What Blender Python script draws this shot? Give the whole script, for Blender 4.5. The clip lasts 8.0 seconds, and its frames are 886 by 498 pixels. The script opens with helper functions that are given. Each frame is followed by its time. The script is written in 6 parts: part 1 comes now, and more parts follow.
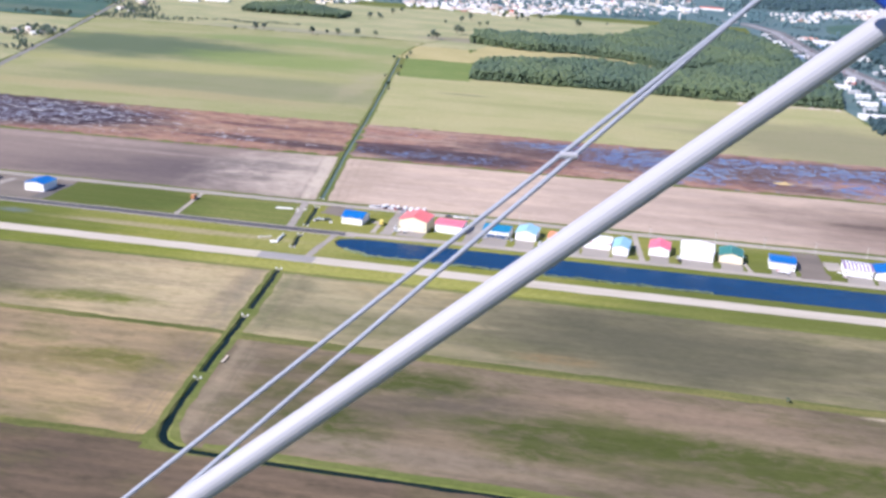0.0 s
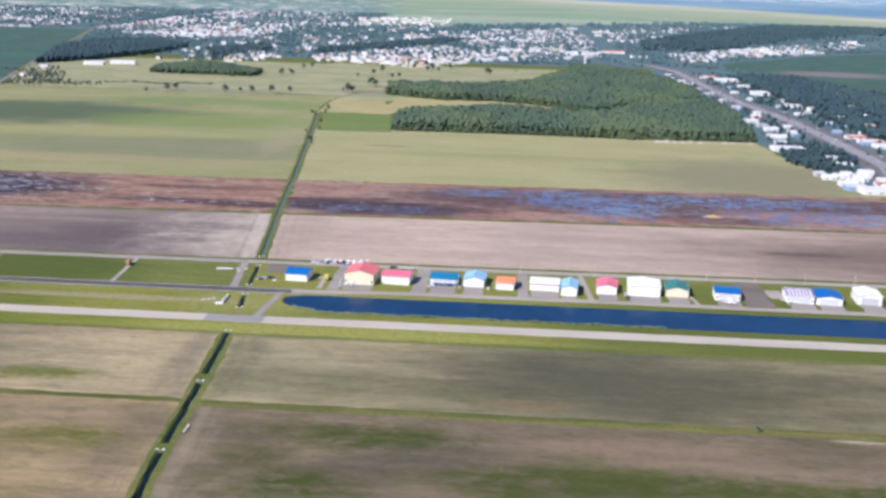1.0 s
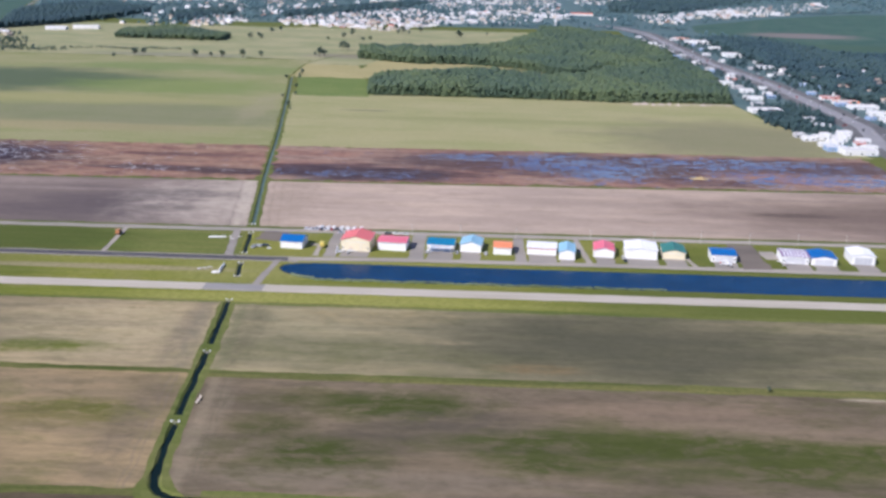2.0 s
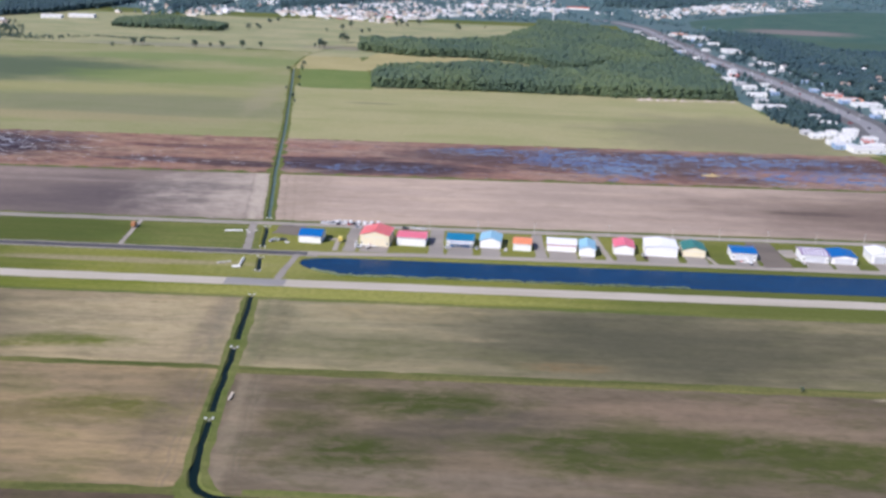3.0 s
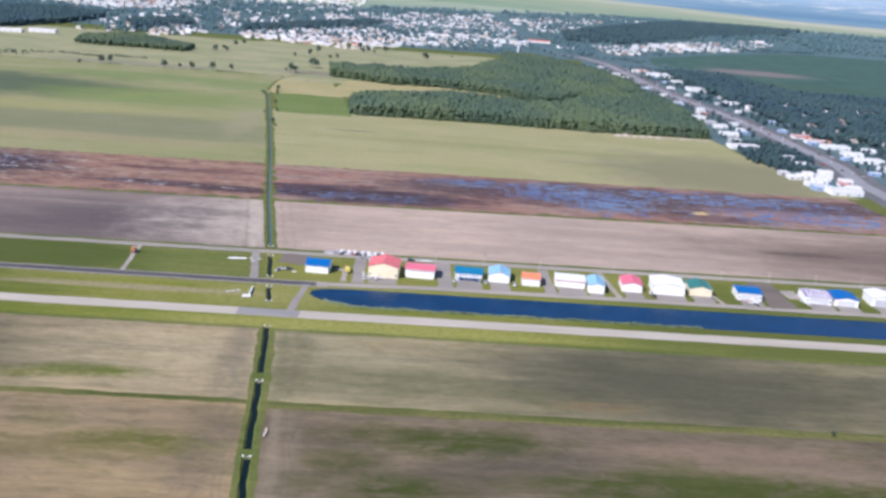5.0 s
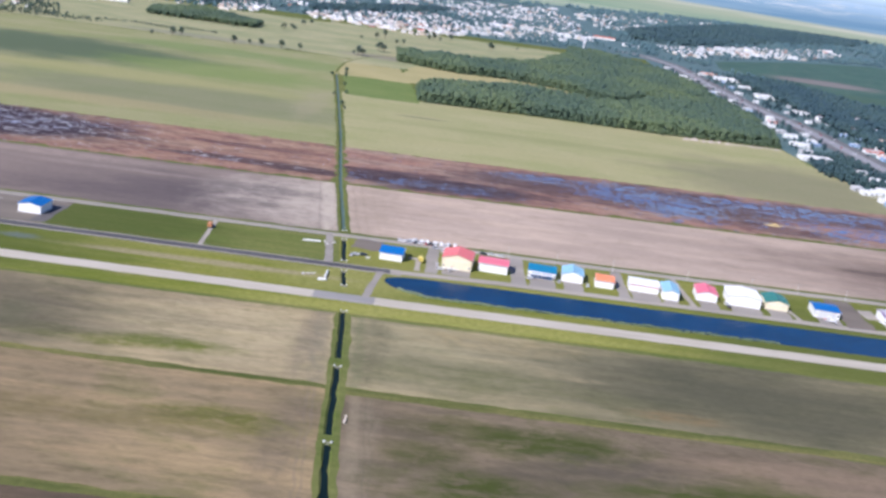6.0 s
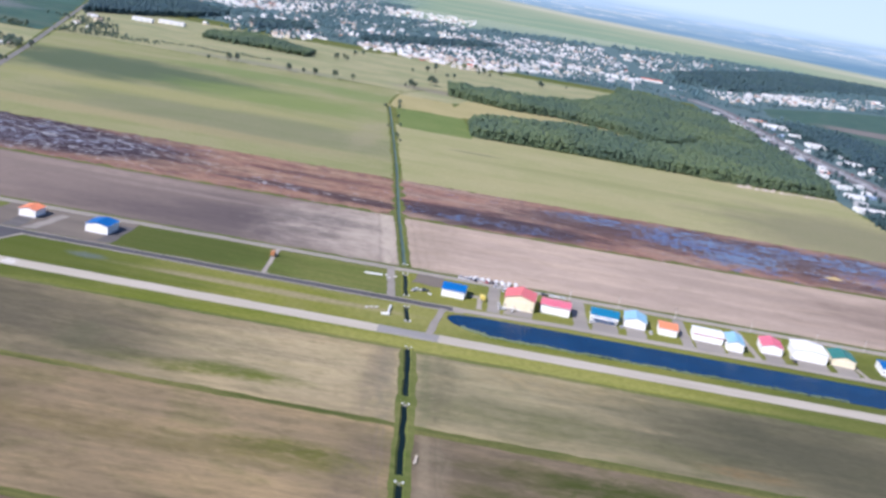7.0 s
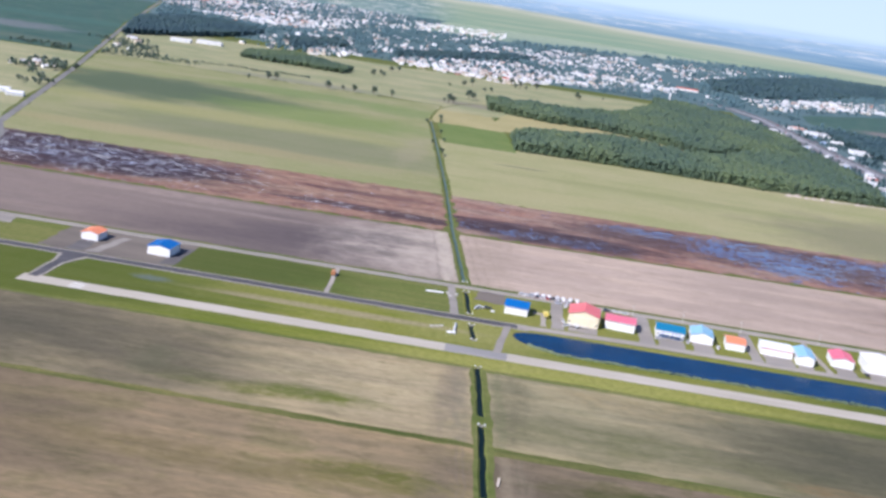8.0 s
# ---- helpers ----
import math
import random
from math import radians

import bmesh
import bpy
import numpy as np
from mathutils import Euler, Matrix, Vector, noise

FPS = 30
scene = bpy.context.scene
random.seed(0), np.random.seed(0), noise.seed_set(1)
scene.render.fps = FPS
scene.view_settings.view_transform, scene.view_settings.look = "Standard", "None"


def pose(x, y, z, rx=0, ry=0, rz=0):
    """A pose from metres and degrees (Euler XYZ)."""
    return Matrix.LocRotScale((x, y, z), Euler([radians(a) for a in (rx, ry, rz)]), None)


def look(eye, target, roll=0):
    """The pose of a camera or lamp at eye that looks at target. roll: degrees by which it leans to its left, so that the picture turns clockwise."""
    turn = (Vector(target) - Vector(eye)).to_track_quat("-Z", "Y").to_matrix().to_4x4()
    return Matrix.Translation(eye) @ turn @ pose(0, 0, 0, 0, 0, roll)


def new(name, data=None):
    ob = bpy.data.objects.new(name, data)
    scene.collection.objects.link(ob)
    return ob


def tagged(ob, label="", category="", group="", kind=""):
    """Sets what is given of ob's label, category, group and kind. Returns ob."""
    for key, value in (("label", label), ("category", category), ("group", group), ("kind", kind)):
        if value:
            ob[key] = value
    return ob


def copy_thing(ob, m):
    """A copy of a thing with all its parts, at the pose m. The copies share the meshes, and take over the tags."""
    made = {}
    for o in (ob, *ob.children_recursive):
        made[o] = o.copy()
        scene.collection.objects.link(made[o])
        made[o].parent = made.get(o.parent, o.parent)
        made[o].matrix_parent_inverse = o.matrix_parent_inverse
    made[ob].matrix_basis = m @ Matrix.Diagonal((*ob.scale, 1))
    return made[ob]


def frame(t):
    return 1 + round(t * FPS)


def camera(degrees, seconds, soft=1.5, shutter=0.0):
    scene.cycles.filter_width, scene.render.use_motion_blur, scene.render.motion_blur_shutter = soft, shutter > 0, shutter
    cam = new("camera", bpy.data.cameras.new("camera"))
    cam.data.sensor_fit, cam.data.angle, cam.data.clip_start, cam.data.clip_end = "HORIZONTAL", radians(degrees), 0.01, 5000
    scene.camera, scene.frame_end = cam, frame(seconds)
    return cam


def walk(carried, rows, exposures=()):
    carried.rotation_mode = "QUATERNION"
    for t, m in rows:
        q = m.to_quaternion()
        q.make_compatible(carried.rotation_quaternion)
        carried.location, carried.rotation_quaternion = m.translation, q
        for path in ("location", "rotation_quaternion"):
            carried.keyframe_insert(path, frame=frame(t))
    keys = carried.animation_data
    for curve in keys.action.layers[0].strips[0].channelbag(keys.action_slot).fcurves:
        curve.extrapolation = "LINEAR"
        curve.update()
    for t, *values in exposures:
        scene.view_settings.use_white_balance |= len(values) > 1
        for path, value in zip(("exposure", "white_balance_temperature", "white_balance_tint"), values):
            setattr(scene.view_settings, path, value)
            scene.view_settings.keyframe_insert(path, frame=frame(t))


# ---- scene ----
# The camera: seconds, eye (x, y, z), heading to the right of +y, tilt and lean in degrees.
PATH = [
    (0.0, 157.63, -487.24, 177.37, -8.698, -18.343, 3.362),
    (0.5, 147.41, -485.97, 176.01, -7.608, -15.835, 2.491),
    (1.0, 137.08, -484.80, 174.75, -3.594, -15.260, 1.467),
    (1.5, 126.82, -483.58, 173.84, -2.793, -16.910, 3.408),
    (1.7, 122.78, -483.06, 173.57, -2.015, -17.119, 1.762),
    (2.8, 101.60, -479.55, 173.63, -0.174, -17.380, 1.827),
    (3.0, 97.73, -478.90, 173.70, -0.470, -17.628, 2.113),
    (3.5, 88.02, -477.31, 173.88, -0.976, -19.843, 1.695),
    (4.0, 78.13, -475.89, 173.87, 2.278, -19.199, 4.361),
    (4.2, 74.18, -475.31, 173.87, 3.784, -17.817, 4.272),
    (5.3, 53.10, -471.77, 173.75, 2.546, -15.780, 4.791),
    (5.5, 49.41, -471.07, 173.75, 2.713, -15.643, 5.674),
    (6.0, 40.25, -469.32, 173.74, 0.508, -16.825, 7.652),
    (6.5, 31.03, -467.71, 173.45, -0.473, -15.397, 8.275),
    (7.0, 21.71, -466.16, 173.00, -1.613, -15.240, 9.746),
    (7.5, 12.30, -464.75, 172.32, -2.530, -14.185, 9.795),
    (8.0, 3.10, -463.31, 171.63, -3.450, -14.777, 8.346),
]


def aim(x, y, z, heading, tilt, lean):
    h, p = radians(heading), radians(tilt)
    way = Vector((math.sin(h) * math.cos(p), math.cos(h) * math.cos(p), math.sin(p)))
    eye = Vector((x, y, z))
    return look(eye, eye + way * 100, lean)


cam = camera(47.86, 8.0, soft=3.0)
walk(cam, [(row[0], aim(*row[1:])) for row in PATH], exposures=[(0.0, 0.67, 6330, 18), (0.6, 0.5, 6330, 17), (1.0, 0.3, 6330, 16), (1.5, 0.17, 6330, 16), (3.5, 0.12, 6330, 16), (4.2, 0.12, 6300, 16), (5.5, 0.31, 6200, 16), (8.0, 0.32, 6200, 16)])

# ---- light: afternoon sun from the south-west, hazy blue sky ----
SUN_EL, SUN_AZ = radians(42), radians(225)      # azimuth clockwise from +y
sun_way = Vector((math.sin(SUN_AZ) * math.cos(SUN_EL), math.cos(SUN_AZ) * math.cos(SUN_EL), math.sin(SUN_EL)))
world = bpy.data.worlds.new("sky")
scene.world = world
world.use_nodes = True
wn, wl = world.node_tree.nodes, world.node_tree.links
wn.clear()
sky = wn.new("ShaderNodeTexSky")
sky.sky_type, sky.sun_disc = "NISHITA", False
sky.sun_elevation, sky.sun_rotation = SUN_EL, SUN_AZ
sky.air_density, sky.dust_density, sky.ozone_density = 1.0, 0.15, 3.0
bg = wn.new("ShaderNodeBackground")
bg.inputs["Strength"].default_value = 0.075
wo = wn.new("ShaderNodeOutputWorld")
clear = wn.new("ShaderNodeMix")
clear.data_type, clear.blend_type = "RGBA", "MULTIPLY"
clear.inputs["Factor"].default_value, clear.inputs["B"].default_value = 1.0, (0.68, 0.89, 1.26, 1)
wl.new(sky.outputs[0], clear.inputs["A"])
wl.new(clear.outputs["Result"], bg.inputs["Color"])
wl.new(bg.outputs[0], wo.inputs["Surface"])
sun = new("sun", bpy.data.lights.new("sun", "SUN"))
sun.data.energy, sun.data.angle, sun.data.color = 5.0, radians(0.6), (1.0, 0.965, 0.93)
sun.matrix_world = look(sun_way * 900, (0, 0, 0))


# ---- materials ----
class Tree:
    """A short way to write a node tree."""

    def __init__(self, name):
        self.mat = bpy.data.materials.new(name)
        self.mat.use_nodes = True
        self.n, self.l = self.mat.node_tree.nodes, self.mat.node_tree.links
        self.n.clear()
        self.out = self.n.new("ShaderNodeOutputMaterial")
        self.bsdf = self.n.new("ShaderNodeBsdfPrincipled")
        self.l.new(self.bsdf.outputs[0], self.out.inputs["Surface"])

    def put(self, socket, value):
        if isinstance(value, bpy.types.NodeSocket):
            self.l.new(value, socket)
        elif isinstance(value, (tuple, list)) and len(value) == 3 and socket.type == "RGBA":
            socket.default_value = (*value, 1)
        else:
            socket.default_value = value

    def set(self, **kw):
        names = dict(color="Base Color", rough="Roughness", metal="Metallic", normal="Normal", spec="Specular IOR Level", ior="IOR", alpha="Alpha", trans="Transmission Weight")
        for k, value in kw.items():
            self.put(self.bsdf.inputs[names[k]], value)
        return self.mat

    def place(self, scale=(1, 1, 1), turn=0.0, shift=(0, 0, 0), local=False):
        if local:
            src = self.n.new("ShaderNodeTexCoord").outputs["Object"]
        else:
            src = self.n.new("ShaderNodeNewGeometry").outputs["Position"]
        m = self.n.new("ShaderNodeMapping")
        self.l.new(src, m.inputs["Vector"])
        m.inputs["Scale"].default_value, m.inputs["Rotation"].default_value, m.inputs["Location"].default_value = scale, (0, 0, turn), shift
        return m.outputs[0]

    def noise(self, where, scale=1.0, detail=4.0, rough=0.55, bend=0.0):
        t = self.n.new("ShaderNodeTexNoise")
        self.l.new(where, t.inputs["Vector"])
        t.inputs["Scale"].default_value, t.inputs["Detail"].default_value, t.inputs["Roughness"].default_value, t.inputs["Distortion"].default_value = scale, detail, rough, bend
        return t.outputs["Fac"]

    def ramp(self, value, lo, hi, a=0.0, b=1.0):
        r = self.n.new("ShaderNodeMapRange")
        r.interpolation_type = "SMOOTHSTEP"
        self.put(r.inputs["Value"], value)
        for k, x in (("From Min", lo), ("From Max", hi), ("To Min", a), ("To Max", b)):
            self.put(r.inputs[k], x)
        return r.outputs["Result"]

    def math(self, op, a, b=0.0):
        m = self.n.new("ShaderNodeMath")
        m.operation = op
        self.put(m.inputs[0], a)
        self.put(m.inputs[1], b)
        return m.outputs[0]

    def mix(self, fac, a, b, kind="MIX"):
        m = self.n.new("ShaderNodeMix")
        m.data_type, m.blend_type = "RGBA", kind
        self.put(m.inputs["Factor"], fac)
        self.put(m.inputs["A"], a)
        self.put(m.inputs["B"], b)
        return m.outputs["Result"]

    def blob(self, x, y, rx, ry, wobble=0.35, edge=0.45, turn=0.0):
        """1 inside an uneven patch round (x, y) on the ground, 0 outside."""
        pos = self.n.new("ShaderNodeNewGeometry").outputs["Position"]
        m = self.n.new("ShaderNodeMapping")
        m.vector_type = "TEXTURE"
        self.l.new(pos, m.inputs["Vector"])
        m.inputs["Location"].default_value, m.inputs["Scale"].default_value, m.inputs["Rotation"].default_value = (x, y, 0), (rx, ry, 1e6), (0, 0, turn)
        v = self.n.new("ShaderNodeVectorMath")
        v.operation = "LENGTH"
        self.l.new(m.outputs[0], v.inputs[0])
        ragged = self.noise(self.place((2.2 / rx, 2.2 / ry, 0), shift=(x * 0.37, y * 0.11, 0)), 1.0, 5.0, 0.65)
        d = self.math("ADD", v.outputs["Value"], self.math("MULTIPLY", self.math("SUBTRACT", ragged, 0.5), wobble * 4))
        return self.ramp(d, 1.0 - edge, 1.0 + edge, 1.0, 0.0)

    def bump(self, height, strength=0.3, distance=0.1):
        b = self.n.new("ShaderNodeBump")
        self.put(b.inputs["Height"], height)
        b.inputs["Strength"].default_value, b.inputs["Distance"].default_value = strength, distance
        return b.outputs[0]

    def island(self):
        return self.n.new("ShaderNodeNewGeometry").outputs["Random Per Island"]

    def chance(self):
        return self.n.new("ShaderNodeObjectInfo").outputs["Random"]


def grass_mat(name, a, b, dry, streak=0.5, patches=(), dry_amount=0.35, haze_sheen=0.0):
    t = Tree(name)
    big = t.ramp(t.noise(t.place((1, 1.6, 1)), 0.012, 4), 0.35, 0.65)
    fine = t.noise(t.place((1, 1, 1)), 0.35, 5, 0.7)
    lines = t.ramp(t.noise(t.place((0.006, 0.16, 1)), 1.0, 5, 0.6), 0.35, 0.7)
    col = t.mix(big, a, b)
    col = t.mix(t.math("MULTIPLY", lines, streak), col, dry)
    col = t.mix(t.math("MULTIPLY", t.ramp(t.noise(t.place((1, 1, 1), shift=(31, 7, 0)), 0.03, 5, 0.6), 0.5, 0.72), dry_amount), col, dry)
    for x, y, rx, ry, c, k in patches:
        col = t.mix(t.math("MULTIPLY", t.blob(x, y, rx, ry), k), col, c)
    col = t.mix(t.ramp(fine, 0.25, 0.75, 0.0, 0.45), col, (a[0] * 0.5, a[1] * 0.55, a[2] * 0.5), "MIX")
    # Blue-tinted sheen imitates distance haze on the far land.
    t.bsdf.inputs["Sheen Weight"].default_value = haze_sheen
    t.bsdf.inputs["Sheen Tint"].default_value = (0.55, 0.75, 1.0, 1)
    return t.set(color=col, rough=0.95, spec=0.1, normal=t.bump(fine, 0.6, 0.3))


def soil_mat(name, light, dark, rows=0.22, patches=(), weeds=None, weed_amount=0.0, row_turn=0.0, rough_look=1.0, lanes=(), slope=0.084, base=0.6):
    """Ploughed or stubble ground, with rows along x, painted cloud shade and tone patches, weeds and wheel lanes along
    the ditch.
    """
    t = Tree(name)
    cloud = t.ramp(t.noise(t.place((0.55, 1.3, 1), shift=(13, 4, 0)), 0.012, 5, 0.6), 0.34, 0.68)
    lines = t.noise(t.place((0.014, rows, 1), turn=row_turn), 1.0, 6, 0.65)
    wide = t.noise(t.place((0.01, 0.06, 1), turn=row_turn, shift=(3, 0, 0)), 1.0, 5, 0.62)
    mottle = t.noise(t.place((0.05, 0.13, 1), turn=row_turn, shift=(7, 2, 0)), 1.0, 6, 0.7)
    clods = t.noise(t.place((0.16, 0.3, 1), shift=(1, 9, 0)), 1.0, 7, 0.72, 0.6)
    fine = t.noise(t.place((0.35, 1.0, 1)), 0.8, 4, 0.7)
    col = t.mix(cloud, light, dark)
    col = t.mix(t.ramp(lines, 0.4, 0.62, 0.0, 0.3 * rough_look), col, dark)
    col = t.mix(t.ramp(wide, 0.45, 0.65, 0.0, 0.4 * rough_look), col, (light[0] * 1.22, light[1] * 1.18, light[2] * 1.1))
    col = t.mix(t.ramp(mottle, 0.5, 0.66, 0.0, 0.4 * rough_look), col, (dark[0] * 0.8, dark[1] * 0.82, dark[2] * 0.8))
    if weeds:
        m = t.ramp(t.noise(t.place((0.45, 1, 1), shift=(5, 71, 0)), 0.045, 7, 0.68, 0.5), 0.5, 0.62, 0.0, weed_amount)
        col = t.mix(m, col, weeds)
    for x, y, rx, ry, c, k in patches:
        # Patches 90 m or wider get soft edges, as for painted cloud shade.
        ragged = 1.0 if rx >= 90 else t.ramp(t.noise(t.place((0.08, 0.16, 1), shift=(x, y, 0)), 1.0, 7, 0.72, 0.5), 0.36, 0.58, 0.3, 1.0)
        col = t.mix(t.math("MULTIPLY", t.math("MULTIPLY", t.blob(x, y, rx * 1.1, ry * 1.1, 0.35, 0.75 if rx >= 90 else 0.55), k), ragged), col, c)
    if lanes:
        at = t.n.new("ShaderNodeSeparateXYZ")
        t.l.new(t.n.new("ShaderNodeNewGeometry").outputs["Position"], at.inputs[0])
        along = t.math("ADD", t.math("ADD", at.outputs[0], t.math("MULTIPLY", at.outputs[1], slope)), base)
        along = t.math("ADD", along, t.math("MULTIPLY", t.math("SUBTRACT", t.noise(t.place((1, 1, 1)), 0.09, 5), 0.5), 5.0))
        broken = t.ramp(t.noise(t.place((0.2, 0.12, 1), shift=(2, 5, 0)), 1.0, 5, 0.7), 0.35, 0.6, 0.25, 1.0)
        for u, width, c, k in lanes:
            gap = t.math("ABSOLUTE", t.math("SUBTRACT", along, u))
            col = t.mix(t.math("MULTIPLY", t.ramp(gap, width * 0.4, width * 1.3, k, 0.0), broken), col, c)
    col = t.mix(t.ramp(lines, 0.4, 0.6, 0.0, 0.35 * rough_look), col, (0.75, 0.77, 0.77), "MULTIPLY")
    col = t.mix(t.ramp(wide, 0.42, 0.62, 0.0, 0.5 * rough_look), col, (1.2, 1.18, 1.14), "MULTIPLY")
    col = t.mix(t.ramp(mottle, 0.46, 0.64, 0.0, 0.4 * rough_look), col, (0.78, 0.82, 0.76), "MULTIPLY")
    col = t.mix(t.ramp(clods, 0.48, 0.62, 0.0, 0.5 * rough_look), col, (0.78, 0.8, 0.78), "MULTIPLY")
    col = t.mix(t.ramp(clods, 0.46, 0.32, 0.0, 0.45 * rough_look), col, (1.18, 1.16, 1.14), "MULTIPLY")
    col = t.mix(t.ramp(fine, 0.3, 0.75, 0.0, 0.35), col, (0.6, 0.6, 0.6), "MULTIPLY")
    return t.set(color=col, rough=0.95, spec=0.1, normal=t.bump(lines, 0.5, 0.25))


def paint_mat(name, color, rough=0.45, ribs=0.0, metal=0.0, dirt=0.25, axis=0):
    """Painted sheet metal or boards, with light staining and optional standing ribs."""
    t = Tree(name)
    stain = t.noise(t.place((1, 1, 0.25), local=True), 0.45, 5, 0.65)
    fine = t.noise(t.place((1, 1, 1), local=True), 5.0, 3, 0.6)
    col = t.mix(t.ramp(stain, 0.45, 0.8, 0.0, dirt), color, (color[0] * 0.6 + 0.04, color[1] * 0.6 + 0.04, color[2] * 0.6 + 0.035))
    col = t.mix(t.ramp(fine, 0.4, 0.8, 0.0, 0.12), col, (color[0] * 0.7, color[1] * 0.7, color[2] * 0.7))
    kw = {}
    if ribs:
        wv = t.n.new("ShaderNodeTexWave")
        wv.bands_direction = "XYZ"[axis]
        t.l.new(t.place((1, 1, 1), local=True), wv.inputs["Vector"])
        wv.inputs["Scale"].default_value = ribs
        kw["normal"] = t.bump(wv.outputs["Fac"], 0.35, 0.04)
    return t.set(color=col, rough=rough, metal=metal, spec=0.35, **kw)


def plain_mat(name, color, rough=0.6, metal=0.0, spec=0.4):
    t = Tree(name)
    n = t.noise(t.place(local=True), 3.0, 4, 0.6)
    return t.set(color=t.mix(t.ramp(n, 0.35, 0.75, 0.0, 0.3), color, tuple(c * 0.65 for c in color)), rough=rough, metal=metal, spec=spec)


def leaf_mat(name, a, b, dark, haze_sheen=0.25):
    t = Tree(name)
    r = t.island()
    col = t.mix(r, a, b)
    col = t.mix(t.ramp(t.noise(t.place(), 0.25, 4, 0.7), 0.35, 0.7, 0.0, 0.4), col, dark)
    col = t.mix(t.ramp(t.noise(t.place((1, 0.6, 1)), 0.009, 4, 0.6), 0.4, 0.6, 0.0, 0.8), col, dark)
    t.set(color=col, rough=0.6, spec=0.35)
    glow = t.n.new("ShaderNodeBsdfTranslucent")
    t.put(glow.inputs["Color"], col)
    both = t.n.new("ShaderNodeMixShader")
    both.inputs[0].default_value = 0.2
    t.l.new(t.bsdf.outputs[0], both.inputs[1])
    t.l.new(glow.outputs[0], both.inputs[2])
    t.l.new(both.outputs[0], t.out.inputs["Surface"])
    # Bluish sheen over the leaves stands in for haze in the air.
    t.bsdf.inputs["Sheen Weight"].default_value = haze_sheen
    t.bsdf.inputs["Sheen Roughness"].default_value = 0.5
    t.bsdf.inputs["Sheen Tint"].default_value = (0.45, 0.65, 1.0, 1)
    return t.mat


def paved_mat(name, color, worn, cracks=0.4, seams=0.0):
    t = Tree(name)
    big = t.ramp(t.noise(t.place((0.3, 1, 1)), 0.06, 5, 0.6), 0.35, 0.7)
    fine = t.noise(t.place(), 1.5, 5, 0.7)
    tracks = t.ramp(t.noise(t.place((0.01, 0.5, 1)), 1.0, 4, 0.6), 0.4, 0.7, 0.0, 0.6)
    col = t.mix(big, color, worn)
    col = t.mix(tracks, col, tuple(c * 0.82 for c in color))
    col = t.mix(t.ramp(fine, 0.35, 0.8, 0.0, cracks), col, tuple(c * 0.6 for c in color))
    return t.set(color=col, rough=0.9, spec=0.2, normal=t.bump(fine, 0.2, 0.05))


def water_mat(name, color, ripple=0.35, rough=0.08, shine=0.5):
    t = Tree(name)
    wave = t.noise(t.place((1, 2.2, 1)), 0.9, 5, 0.6)
    swell = t.noise(t.place((0.5, 1, 1)), 0.06, 4, 0.6)
    h = t.math("ADD", wave, t.math("MULTIPLY", swell, 0.6))
    col = t.mix(t.ramp(swell, 0.4, 0.65), color, tuple(c * 1.18 for c in color))
    return t.set(color=col, rough=rough, ior=1.33, spec=shine, normal=t.bump(h, ripple, 0.25))


DRY = (0.27, 0.235, 0.1)
M_GROUND = grass_mat("rough_grass", (0.09, 0.125, 0.03), (0.13, 0.15, 0.04), DRY, 0.25)
# Cloud shade at both ends and the sunlit middle are painted in as patches.
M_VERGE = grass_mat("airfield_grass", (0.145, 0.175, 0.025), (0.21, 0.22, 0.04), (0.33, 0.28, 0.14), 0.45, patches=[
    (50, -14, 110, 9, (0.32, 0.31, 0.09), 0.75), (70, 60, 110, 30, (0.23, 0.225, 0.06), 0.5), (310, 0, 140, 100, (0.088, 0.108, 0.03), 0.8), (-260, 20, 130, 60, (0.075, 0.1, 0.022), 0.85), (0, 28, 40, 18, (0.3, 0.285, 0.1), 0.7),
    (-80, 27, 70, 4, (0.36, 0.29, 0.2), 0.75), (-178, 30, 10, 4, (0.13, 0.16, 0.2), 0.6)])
# The west patch is painted cloud shade.
M_LAWN = grass_mat("mown_lawn", (0.115, 0.15, 0.035), (0.165, 0.18, 0.052), (0.25, 0.22, 0.09), 0.5, patches=[(-150, 78, 70, 40, (0.068, 0.09, 0.022), 0.8)])
M_BANK = grass_mat("bank_grass", (0.095, 0.128, 0.03), (0.145, 0.162, 0.046), (0.25, 0.23, 0.1), 0.4)
WEED = (0.105, 0.125, 0.03)
# Pale patch near the ditch is painted sunlight; dark west end, painted cloud shade.
M_F1 = soil_mat("stubble_upper_west", (0.375, 0.303, 0.183), (0.262, 0.21, 0.13), 0.25, [
    (-45, -55, 60, 30, (0.44, 0.365, 0.225), 0.7), (-66, -82, 24, 6, (0.14, 0.165, 0.0264), 1.0), (-98, -88, 22, 4.5, (0.14, 0.15, 0.035), 0.9), (-124, -83, 18, 6, (0.11, 0.125, 0.04), 0.8), (-225, -60, 115, 42, (0.105, 0.094, 0.066), 0.95),
    (-138, -72, 8, 14, (0.12, 0.115, 0.07), 0.7), (-10, -60, 5, 36, (0.2, 0.165, 0.12), 0.6)], WEED, 0.25,
    lanes=[(-9, 4.0, (0.22, 0.19, 0.135), 0.6)])
